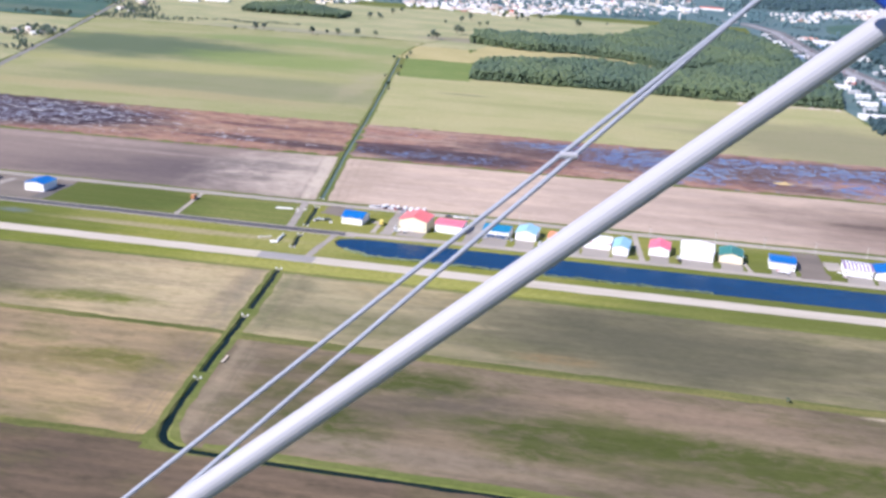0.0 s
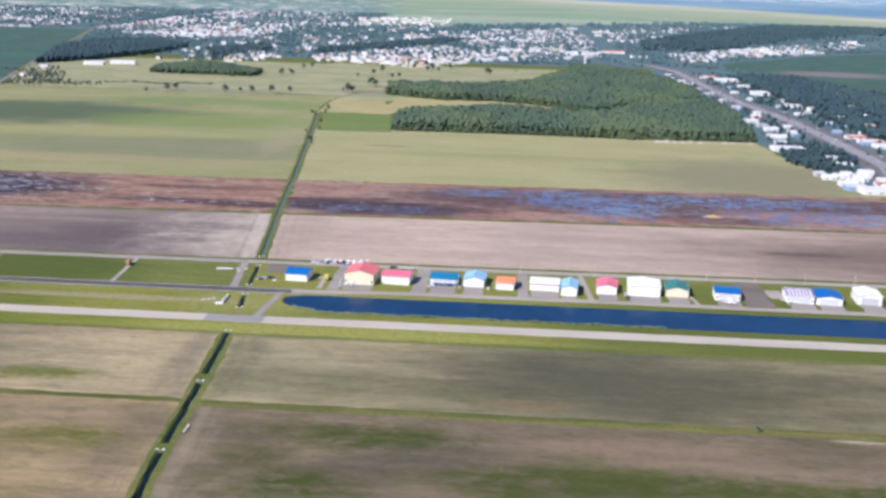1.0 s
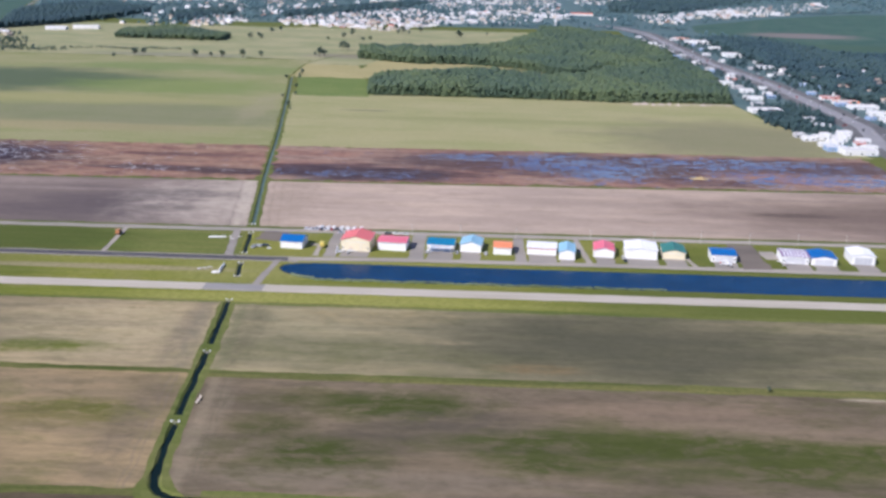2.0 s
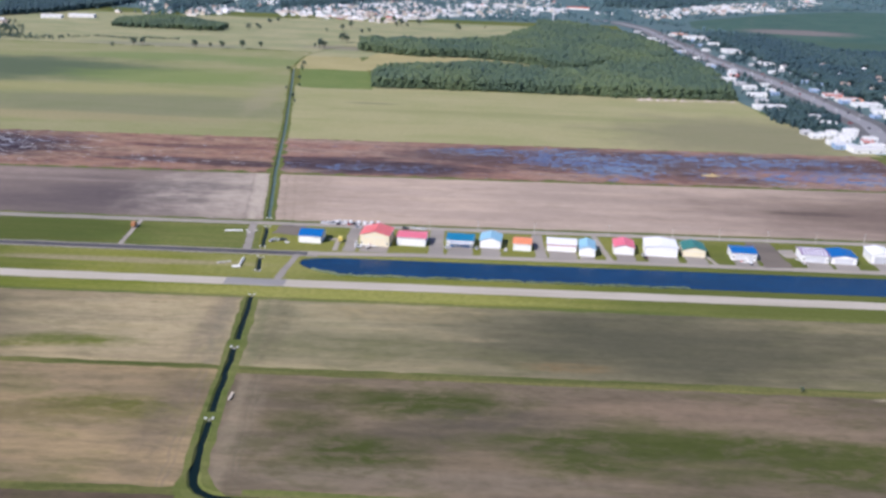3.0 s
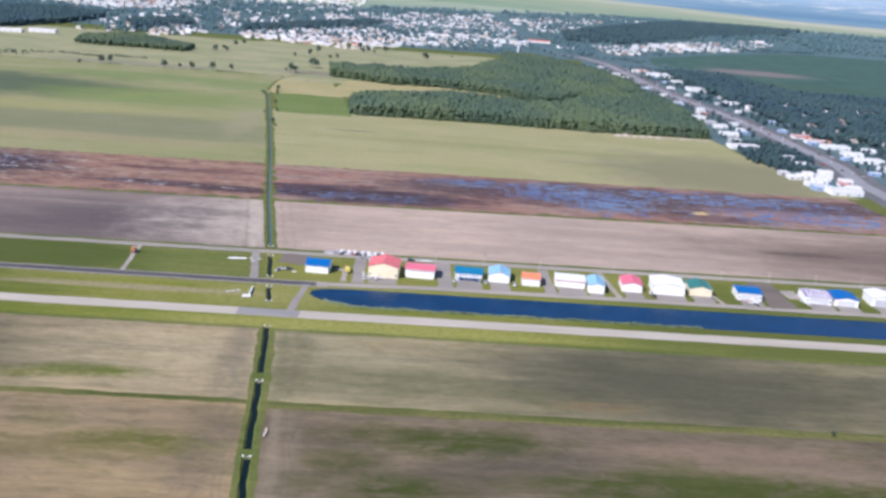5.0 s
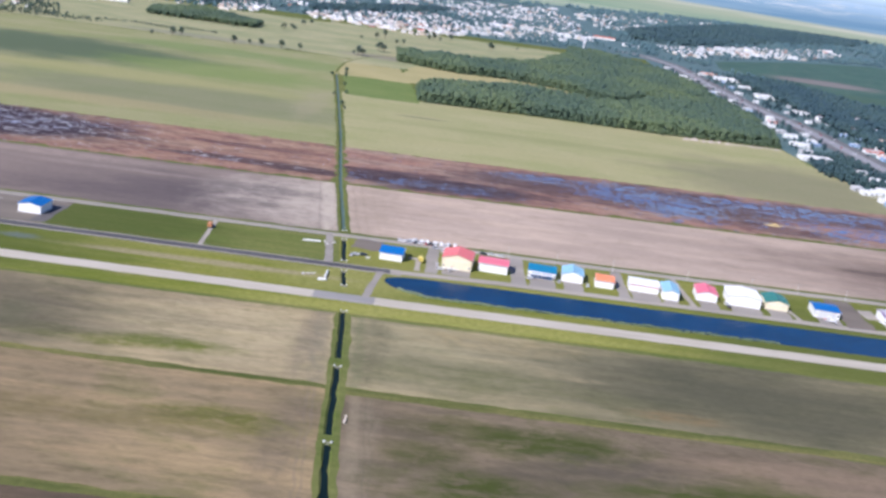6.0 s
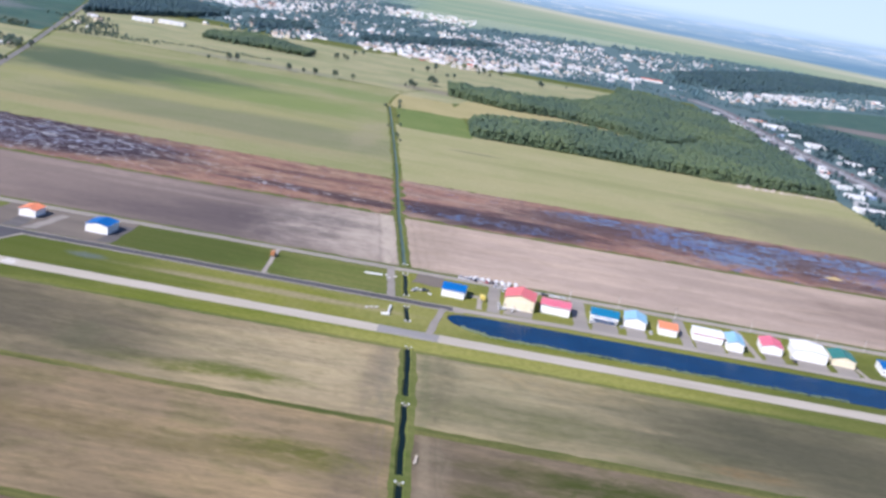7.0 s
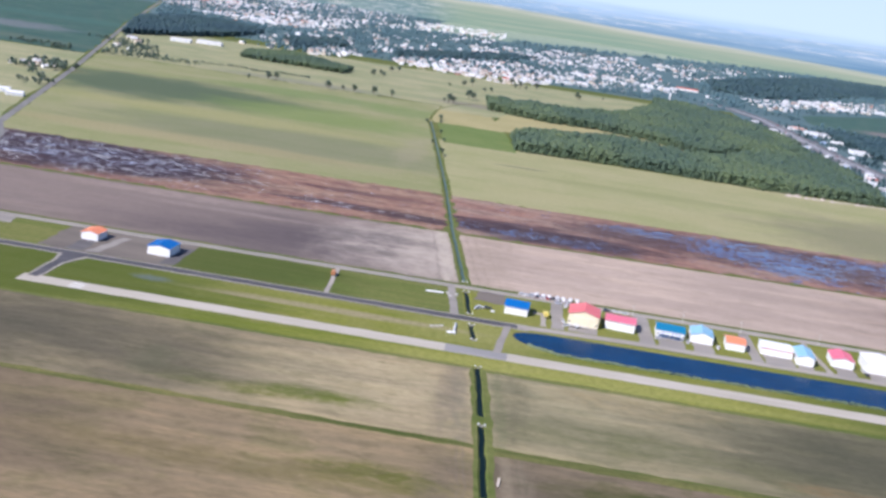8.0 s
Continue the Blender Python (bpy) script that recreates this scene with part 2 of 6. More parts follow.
M_F2 = soil_mat("stubble_lower_west", (0.32, 0.24, 0.14), (0.21, 0.162, 0.1), 0.22, [
    (-28, -142, 24, 8, (0.13, 0.13, 0.0348), 1.0), (-95, -150, 70, 8, (0.2, 0.163, 0.0653), 0.7), (-5, -150, 7, 40, (0.17, 0.135, 0.095), 0.6), (-230, -150, 110, 50, (0.13, 0.1, 0.07), 0.75)], WEED, 0.3,
    lanes=[(-8, 0.6, (0.2, 0.16, 0.12), 0.5), (-10.5, 0.6, (0.2, 0.16, 0.12), 0.45)])
# Sunlit spots in the west and cloud shade in the east are painted in.
M_F3 = soil_mat("stubble_upper_east", (0.34, 0.288, 0.172), (0.215, 0.192, 0.114), 0.25, [
    (72, -37, 32, 10, (0.44, 0.34, 0.18), 0.9), (55, -52, 60, 32, (0.38, 0.335, 0.21), 0.5), (150, -91, 17, 4.5, (0.34, 0.23, 0.11), 1.0), (205, -64, 115, 42, (0.088, 0.085, 0.056), 0.9), (60, -78, 50, 12, (0.15, 0.15, 0.07), 0.55), (106, -65, 14, 2.5, (0.3, 0.25, 0.15), 0.8), (18, -60, 8, 34, (0.138, 0.125, 0.076), 0.7)], WEED, 0.3, 0, 0.85,
    lanes=[(8, 2.5, (0.16, 0.165, 0.085), 0.5)])
M_F4 = soil_mat("stubble_lower_east", (0.205, 0.16, 0.108), (0.135, 0.108, 0.074), 0.2, [
    (58, -127, 22, 7, (0.08, 0.08, 0.03), 0.8), (92, -131, 26, 11, (0.062, 0.076, 0.02), 1.0), (68, -171, 20, 12, (0.062, 0.076, 0.02), 1.0), (45, -150, 14, 9, (0.075, 0.08, 0.028), 0.8), (155, -158, 34, 11, (0.066, 0.08, 0.022), 1.0), (146, -172, 18, 7, (0.066, 0.08, 0.022), 0.9),
    (205, -155, 40, 10, (0.07, 0.084, 0.022), 1.0), (232, -170, 26, 10, (0.07, 0.084, 0.022), 0.9), (185, -175, 20, 8, (0.08, 0.088, 0.03), 0.7), (275, -158, 44, 10, (0.07, 0.084, 0.022), 1.0), (95, -152, 20, 6, (0.1, 0.085, 0.06), 0.8), (115, -142, 26, 7, (0.105, 0.088, 0.066), 0.8),
    (200, -128, 50, 9, (0.235, 0.17, 0.12), 0.7), (255, -141, 44, 6, (0.24, 0.18, 0.125), 0.7), (282, -111, 9, 1.4, (0.5, 0.42, 0.3), 0.9), (95, -187, 60, 7, (0.225, 0.18, 0.13), 0.7), (22, -150, 6, 40, (0.23, 0.185, 0.13), 0.7)],
    (0.085, 0.092, 0.032), 0.5, 0, 0.85, lanes=[(8, 2.6, (0.27, 0.22, 0.15), 0.6), (12.5, 0.5, (0.15, 0.13, 0.085), 0.55), (14.8, 0.5, (0.15, 0.13, 0.085), 0.5)])
M_F5 = soil_mat("bare_soil_south", (0.153, 0.112, 0.076), (0.09, 0.0688, 0.0496), 0.25, [], WEED, 0.15)
# The broad dark patch is cloud shade painted into the soil colour.
M_N1L = soil_mat("bare_soil_north_west", (0.25, 0.2, 0.172), (0.165, 0.13, 0.118), 0.16, [
    (-150, 160, 100, 40, (0.114, 0.093, 0.0945), 1.0), (-290, 190, 110, 50, (0.24, 0.19, 0.165), 0.8), (-62, 180, 44, 60, (0.46, 0.39, 0.33), 0.75), (-40, 180, 22, 60, (0.47, 0.4, 0.33), 0.8), (-78, 150, 22, 6, (0.17, 0.145, 0.13), 0.8), (-95, 172, 30, 4, (0.17, 0.145, 0.13), 0.7), (-80, 190, 40, 10, (0.162, 0.14, 0.131), 0.8), (-230, 215, 80, 8, (0.32, 0.255, 0.22), 0.7), (-180, 195, 60, 4, (0.3, 0.24, 0.21), 0.6)], None, 0, 0, 0.5,
    [(-9, 5, (0.5, 0.43, 0.35), 0.8), (-15, 0.9, (0.25, 0.21, 0.18), 0.6)], 0.147, -1.3)
# Darker east end is cloud shade put into the colour.
M_N1R = soil_mat("bare_soil_north_east", (0.49, 0.385, 0.31), (0.375, 0.296, 0.243), 0.16, [
    (425, 172, 130, 55, (0.19, 0.143, 0.118), 1.0), (340, 178, 26, 5, (0.13, 0.098, 0.0828), 1.0), (-5, 175, 16, 55, (0.3, 0.24, 0.185), 0.5)], None, 0, 0, 0.55,
    [(9, 0.9, (0.28, 0.225, 0.17), 0.45), (15, 0.8, (0.3, 0.24, 0.18), 0.35), (22, 0.8, (0.3, 0.24, 0.18), 0.3)], 0.147, -1.3)
# The broad dark green patch is a cloud's shadow painted into the grass.
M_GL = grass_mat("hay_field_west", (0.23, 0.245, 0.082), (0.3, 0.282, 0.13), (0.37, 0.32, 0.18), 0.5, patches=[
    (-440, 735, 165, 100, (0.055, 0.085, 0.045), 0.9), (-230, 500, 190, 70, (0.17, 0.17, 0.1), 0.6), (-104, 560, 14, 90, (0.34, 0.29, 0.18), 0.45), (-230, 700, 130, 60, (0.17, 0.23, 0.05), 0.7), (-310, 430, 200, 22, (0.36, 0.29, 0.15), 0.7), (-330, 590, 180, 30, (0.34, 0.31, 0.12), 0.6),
    (-300, 880, 120, 40, (0.16, 0.22, 0.06), 0.7), (-150, 860, 60, 50, (0.17, 0.23, 0.06), 0.6)], haze_sheen=0.06)
# Brownish east patch is painted cloud shade.
M_GR = grass_mat("hay_field_east", (0.3, 0.3, 0.126), (0.365, 0.335, 0.165), (0.43, 0.37, 0.21), 0.5, patches=[
    (370, 450, 120, 95, (0.2, 0.18, 0.11), 0.75), (150, 520, 160, 14, (0.24, 0.25, 0.1), 0.6), (90, 430, 140, 20, (0.38, 0.34, 0.17), 0.6), (10, 560, 25, 4, (0.12, 0.12, 0.08), 0.7)], haze_sheen=0.04)
M_GP = grass_mat("clover_field", (0.135, 0.195, 0.06), (0.17, 0.22, 0.075), (0.24, 0.26, 0.09), 0.3)
M_TAN = grass_mat("straw_field", (0.36, 0.32, 0.15), (0.42, 0.36, 0.18), (0.44, 0.38, 0.22), 0.4)
M_PAST = grass_mat("far_pasture", (0.24, 0.26, 0.105), (0.37, 0.335, 0.17), (0.43, 0.375, 0.22), 0.4, haze_sheen=0.08, patches=[(-50, 1055, 80, 30, (0.23, 0.185, 0.15), 0.8), (-330, 1015, 130, 22, (0.22, 0.2, 0.16), 0.6)])
# Crop and scrub colours are shifted blue to imitate haze.
M_DKG = grass_mat("far_crop", (0.03, 0.085, 0.055), (0.048, 0.112, 0.066), (0.2, 0.19, 0.14), 0.2, haze_sheen=0.08, patches=[(-890, 1240, 90, 60, (0.2, 0.2, 0.2), 0.7), (-900, 1500, 300, 50, (0.06, 0.13, 0.09), 0.8), (-1000, 1050, 300, 40, (0.13, 0.15, 0.09), 0.7), (800, 1640, 110, 60, (0.26, 0.2, 0.18), 0.85), (760, 1400, 200, 60, (0.06, 0.1, 0.045), 0.7)])
M_SCRUB = grass_mat("garden_and_scrub_ground", (0.062, 0.122, 0.118), (0.095, 0.155, 0.14), (0.21, 0.21, 0.19), 0.2, haze_sheen=0.12)
# Blue sheen lays painted distance haze over the plain.
M_PLAIN = grass_mat("far_plain", (0.2, 0.27, 0.17), (0.27, 0.33, 0.2), (0.42, 0.41, 0.32), 0.5, patches=[(300, 3500, 900, 60, (0.15, 0.22, 0.17), 0.8), (900, 4000, 900, 90, (0.36, 0.37, 0.27), 0.8), (-100, 3300, 300, 60, (0.16, 0.24, 0.16), 0.8)], haze_sheen=0.1)
M_ROADW = paved_mat("country_asphalt", (0.19, 0.185, 0.175), (0.25, 0.24, 0.225), 0.3)
M_HEDGE = grass_mat("field_edge_grass", (0.062, 0.086, 0.022), (0.1, 0.12, 0.036), (0.27, 0.23, 0.09), 0.75)


def wet_mat(name, dark_at, pools_at, mud, reed, pale, shift, tone, reach=0.12):
    """Flooded stubble: tan and rusty reeds, dark mud in some stretches and broken sheets of open water."""
    t = Tree(name)
    a = t.noise(t.place((0.75, 1.4, 1), shift=shift), 0.12, 9, 0.72, 1.4)
    b = t.noise(t.place((0.3, 1.5, 1), shift=(shift[1], shift[0], 0)), 0.03, 7, 0.68, 0.5)
    c = t.noise(t.place((0.35, 1.2, 1), shift=(9, 3, 0)), 0.12, 7, 0.7, 0.6)
    fine = t.noise(t.place((0.5, 1.3, 1)), 0.4, 6, 0.72)

    def most(places, edge):
        m = 0.0
        for x, y, rx, ry, k in places:
            m = t.math("MAXIMUM", m, t.math("MULTIPLY", t.blob(x, y, rx, ry, 0.4, edge), k))
        return m

    murk, lush = most(dark_at, 0.35), most(pools_at, 0.6)
    dark = (mud[0] * 0.55, mud[1] * 0.5, mud[2] * 0.55)
    col = t.mix(t.ramp(b, 0.4, 0.6), reed, pale)
    col = t.mix(t.ramp(c, 0.46, 0.62, 0.0, 0.8), col, (reed[0] * 0.5, reed[1] * 0.48, reed[2] * 0.6))
    col = t.mix(murk, col, t.mix(t.ramp(c, 0.4, 0.6), mud, dark))
    col = t.mix(t.ramp(fine, 0.42, 0.7, 0.0, 0.5), col, dark)
    level = t.math("ADD", a, t.math("MULTIPLY", lush, reach))
    pools = t.ramp(level, 0.6, 0.665)
    # Pool colours hold painted sky glint on top of the gloss.
    grey = (tone[0] * 1.5, tone[1] * 1.35, tone[2] * 1.05)
    col = t.mix(pools, col, t.mix(t.ramp(b, 0.44, 0.56), tone, grey))
    return t.set(color=col, rough=t.ramp(pools, 0.0, 1.0, 0.95, 0.25), ior=1.33, spec=t.ramp(pools, 0.0, 1.0, 0.1, 0.4), normal=t.bump(t.noise(t.place(), 0.8, 3), 0.25, 0.15))


M_WETL = wet_mat("flooded_stubble_west", [(-345, 300, 142, 62, 1.0), (-120, 268, 60, 9, 0.8), (-60, 262, 40, 10, 0.85), (-110, 318, 50, 8, 0.5)], [(-345, 300, 140, 54, 1.0), (-125, 266, 36, 8, 0.9)],
                 (0.072, 0.056, 0.066), (0.3, 0.17, 0.125), (0.35, 0.235, 0.165), (4, 17, 0), (0.33, 0.35, 0.43), 0.08)
M_WETR = wet_mat("flooded_stubble_east", [(30, 270, 90, 28, 1.0), (130, 322, 80, 36, 0.8), (225, 318, 95, 46, 0.85), (380, 335, 130, 30, 0.8), (300, 268, 60, 12, 0.6)],
                 [(35, 264, 66, 12, 0.7), (120, 338, 40, 18, 1.0), (190, 325, 46, 36, 1.1), (228, 300, 40, 40, 1.15), (330, 338, 110, 24, 1.0), (390, 290, 100, 30, 0.95)],
                 (0.1, 0.075, 0.08), (0.33, 0.19, 0.14), (0.34, 0.245, 0.19), (40, 3, 0), (0.1, 0.15, 0.29), 0.13)
M_RUN = paved_mat("pale_runway_asphalt", (0.45, 0.405, 0.335), (0.52, 0.47, 0.4), 0.25)
M_PATCH = paved_mat("grey_runway_patch", (0.27, 0.26, 0.255), (0.33, 0.315, 0.3), 0.25)
M_TAXI = paved_mat("dark_taxiway_asphalt", (0.075, 0.074, 0.082), (0.12, 0.116, 0.122), 0.3)
M_GRAVEL = paved_mat("pale_gravel", (0.4, 0.36, 0.31), (0.31, 0.28, 0.245), 0.35)
M_APRON = paved_mat("grey_gravel_apron", (0.325, 0.295, 0.262), (0.25, 0.228, 0.205), 0.3)
M_DARKAP = paved_mat("dark_gravel_yard", (0.105, 0.098, 0.1), (0.17, 0.158, 0.155), 0.35)
M_YARD = paved_mat("brown_grey_gravel", (0.2, 0.17, 0.142), (0.13, 0.112, 0.097), 0.45)
M_HIGH = paved_mat("highway_asphalt", (0.27, 0.27, 0.285), (0.32, 0.315, 0.32), 0.25)
M_LOT = paved_mat("parking_lot_asphalt", (0.13, 0.13, 0.135), (0.2, 0.195, 0.19), 0.35)
M_PAINT = plain_mat("road_paint", (0.8, 0.8, 0.78), 0.7)
M_CANAL = water_mat("canal_water", (0.003, 0.032, 0.085), 0.3, 0.15, 0.2)
M_DITCH = water_mat("ditch_water", (0.006, 0.015, 0.016), 0.2, 0.35, 0.06)
M_DITCHN = water_mat("pale_ditch_water", (0.075, 0.12, 0.1), 0.25, 0.45, 0.2)
M_CONC = plain_mat("pale_concrete", (0.55, 0.52, 0.47), 0.85)
M_LEAF = leaf_mat("leaves", (0.085, 0.125, 0.065), (0.11, 0.14, 0.075), (0.065, 0.1, 0.065))
M_WOOD1 = leaf_mat("woodland_leaves", (0.09, 0.136, 0.06), (0.128, 0.168, 0.07), (0.06, 0.102, 0.064), 0.1)
# These two leaf colours are shifted blue to imitate distance haze.
M_FARLEAF = leaf_mat("hazed_woodland_leaves", (0.04, 0.085, 0.082), (0.058, 0.104, 0.094), (0.03, 0.068, 0.08), 0.15)
M_TOWNLEAF = leaf_mat("hazed_garden_leaves", (0.105, 0.185, 0.19), (0.13, 0.21, 0.205), (0.08, 0.16, 0.18), 0.2)
M_BARK = plain_mat("bark", (0.1, 0.075, 0.055), 0.95)


# ---- mesh helpers ----
def mesh_of(name, verts, faces, mats, smooth=False):
    me = bpy.data.meshes.new(name)
    me.from_pydata([tuple(v) for v in verts], [], faces)
    for m in mats if isinstance(mats, (list, tuple)) else [mats]:
        me.materials.append(m)
    if smooth:
        me.polygons.foreach_set("use_smooth", [True] * len(me.polygons))
    me.update()
    return me


def mesh_np(name, verts, tris, mat):
    """A large triangle mesh from arrays."""
    me = bpy.data.meshes.new(name)
    n, k = len(verts), len(tris)
    me.vertices.add(n)
    me.vertices.foreach_set("co", np.asarray(verts, np.float32).ravel())
    me.loops.add(k * 3)
    me.loops.foreach_set("vertex_index", np.asarray(tris, np.int32).ravel())
    me.polygons.add(k)
    me.polygons.foreach_set("loop_start", np.arange(0, k * 3, 3, dtype=np.int32))
    me.polygons.foreach_set("use_smooth", np.ones(k, bool))
    me.materials.append(mat)
    me.update(calc_edges=True)
    return me


def bm_mesh(name, bm, mat):
    me = bpy.data.meshes.new(name)
    bmesh.ops.recalc_face_normals(bm, faces=bm.faces)
    bm.to_mesh(me)
    bm.free()
    for m in mat if isinstance(mat, (list, tuple)) else [mat]:
        me.materials.append(m)
    return me


def part(name, bm, mat, parent, label=""):
    ob = new(name, bm if isinstance(bm, bpy.types.Mesh) else bm_mesh(name, bm, mat))
    ob.parent = parent
    return tagged(ob, label) if label else ob


def box(bm, x0, x1, y0, y1, z0, z1, bevel=0.0):
    v = [bm.verts.new((x, y, z)) for z in (z0, z1) for y in (y0, y1) for x in (x0, x1)]
    fs = [bm.faces.new([v[i] for i in f]) for f in ((0, 2, 3, 1), (4, 5, 7, 6), (0, 1, 5, 4), (1, 3, 7, 5), (3, 2, 6, 7), (2, 0, 4, 6))]
    if bevel:
        bmesh.ops.bevel(bm, geom=list({e for f in fs for e in f.edges}), offset=bevel, segments=1, affect="EDGES")
    return bm


def boxed(*a, bevel=0.0):
    return box(bmesh.new(), *a, bevel=bevel)


def rod(bm, a, b, r0, r1=None, sides=8):
    a, b = Vector(a), Vector(b)
    m = Matrix.Translation((a + b) / 2) @ (b - a).to_track_quat("Z", "Y").to_matrix().to_4x4()
    bmesh.ops.create_cone(bm, cap_ends=True, segments=sides, radius1=r0, radius2=r0 if r1 is None else r1, depth=(b - a).length, matrix=m)
    return bm


def loft(bm, rings):
    """A skin over rings of equally many points, closed at both ends."""
    vs = [[bm.verts.new(p) for p in r] for r in rings]
    for a, b in zip(vs, vs[1:]):
        for i in range(len(a)):
            j = (i + 1) % len(a)
            bm.faces.new((a[i], a[j], b[j], b[i]))
    bm.faces.new(vs[0][::-1])
    bm.faces.new(vs[-1])
    return bm


# ---- the ground: one sheet with the ditches and the canal sunk into it ----
DITCH = [(-5000, 15.5), (-191, 15.5), (-143, 10.8), (-84, 6.4), (-19, 0.8), (114, -15.5), (240, -34), (412, -56), (639, -88), (825, -115), (5500, -115)]


def ditch_x(y):
    return np.interp(y, [p[0] for p in DITCH], [p[1] for p in DITCH])


def span(*stops):
    """Steps from stop to stop: start, (end, step), (end, step) ..."""
    out = [stops[0]]
    for end, step in stops[1:]:
        n = max(1, round((end - out[-1]) / step))
        out += list(np.linspace(out[-1], end, n + 1)[1:])
    return np.array(out)


OPEN = [(-189.5, -150.3), (-144, -84.2), (-75, -19.5), (16.8, 40.3), (57, 98), (116, 822)]   # stretches of open ditch
US = span(-5600, (-1000, 460), (-300, 70), (-30, 15), (-11, 3), (11, 0.7), (24, 0.8), (60, 1.6), (150, 9), (184, 1.6), (460, 12), (1000, 60), (5600, 460))
YS = [span(-5600, (-600, 500), (-230, 30), (-214, 4), (-186, 1), (-150, 6)), span(-151, (-149.5, 0.75)), span(-144.5, (-143.5, 0.5)), span(-138, (-90, 6)),
      span(-85, (-83.5, 0.5)), span(-75.5, (-74.5, 0.5)), span(-68, (-26, 6)), span(-20, (-19, 0.5)), span(-10, (8, 6)), span(10, (60, 1)), span(66, (96, 6)), span(97.5, (98.5, 0.5)),
      span(104, (116, 6)), span(115.5, (116.5, 0.5)), span(124, (814, 12)), span(821.5, (822.5, 0.5)), span(860, (2000, 100), (5600, 400))]
YS = np.array(sorted({round(float(y), 3) for s in YS for y in s}))


def south_ditch(x, y):
    """How far (x, y) lies from the line of the ditch along the south edge."""
    pts = [(15.5, -184), (15.8, -189), (17, -194), (19.6, -198), (24, -200.8), (32, -202.2), (60, -203), (163, -204), (171, -207.5), (176, -216), (179, -420)]
    best = np.full(np.shape(x), 1e9)
    for (ax, ay), (bx, by) in zip(pts, pts[1:]):
        dx, dy = bx - ax, by - ay
        t = np.clip(((x - ax) * dx + (y - ay) * dy) / (dx * dx + dy * dy), 0, 1)
        best = np.minimum(best, np.hypot(x - ax - t * dx, y - ay - t * dy))
    return best


def canal_edge(x):
    """The middle line and half width of the canal at x."""
    k = np.clip((x - 16.5) / 22, 0, 1)
    return 36 - 5 * k, 14.4 * k ** 0.4 + 0 * x


uu, yy = np.meshgrid(US, YS)
xx = uu + ditch_x(yy)
zz = np.zeros_like(xx)
inside = np.zeros_like(yy, bool)
for lo, hi in OPEN:
    inside |= (yy > lo) & (yy < hi)
wobble = 0.22 * np.sin(yy * 0.31) + 0.18 * np.sin(yy * 0.83 + 1.0) + 0.14 * np.sin(yy * 1.7 + 0.4)
wide = np.where(yy > 100, 0.5, np.where(yy > 0, 0.5, 0.55)) + wobble * np.where(uu > 0, 1.0, -0.7)
zz = np.where(inside, -1.5 * np.clip((wide + 1.4 - np.abs(uu)) / 2.2, 0, 1), zz)
d = south_ditch(xx, yy)
zz = np.where((yy < -184), np.minimum(zz, -1.4 * np.clip((2.1 - d) / 1.8, 0, 1)), zz)
cy, cw = canal_edge(xx)
zz = np.where((xx > 16) & (yy > 10) & (yy < 52), np.minimum(zz, -1.8 * np.clip((cw + 1.2 - np.abs(yy - cy)) / 2.4, 0, 1)), zz)
nx, ny = len(US), len(YS)
gf = [(j * nx + i, j * nx + i + 1, (j + 1) * nx + i + 1, (j + 1) * nx + i) for j in range(ny - 1) for i in range(nx - 1)]
ground = tagged(new("ground", mesh_of("ground", np.stack([xx.ravel(), yy.ravel(), zz.ravel()], 1), gf, [M_GROUND, M_BANK, M_VERGE])), "flat green farmland with ditches cut into it", "ground", kind="structure")


near_ditch = (np.abs(uu) < 7) & (yy > -192) & (yy < 830) | (south_ditch(xx, yy) < 6) & (yy < -184)
cell = (near_ditch[:-1, :-1] & near_ditch[1:, 1:]).ravel()
lawn = (np.abs(uu) < 7) & (yy > -21) & (yy < 108) | (yy > 8) & (yy < 57) & (xx > 8) & (xx < 640)
mown = (lawn[:-1, :-1] & lawn[1:, 1:]).ravel()
ground.data.polygons.foreach_set("material_index", np.where(mown, 2, cell.astype(np.int32)).astype(np.int32))


def water(name, x0, x1, y0, y1, z, mat, label, n=1):
    v, f = [], []
    for i in range(n + 1):
        y = y0 + (y1 - y0) * i / n
        o = ditch_x(y) if name == "ditch_water" else 0
        v += [(x0 + o, y, z), (x1 + o, y, z)]
        if i:
            f.append((2 * i - 2, 2 * i - 1, 2 * i + 1, 2 * i))
    return tagged(new(name, mesh_of(name, v, f, mat)), label, "water", kind="structure")


water("canal_water", 14, 470, 11, 52, -0.55, M_CANAL, "deep blue still water of the seaplane canal")
for lo, hi in OPEN:
    water("ditch_water", -3.9, 3.9, lo - 0.2, hi + 0.2, -0.55, M_DITCHN if lo > 100 else M_DITCH, "narrow water in the field ditch", 24)
water("south_ditch_water", 8, 184, -420, -185, -0.6, M_DITCH, "dark water in the ditch along the south field edge")


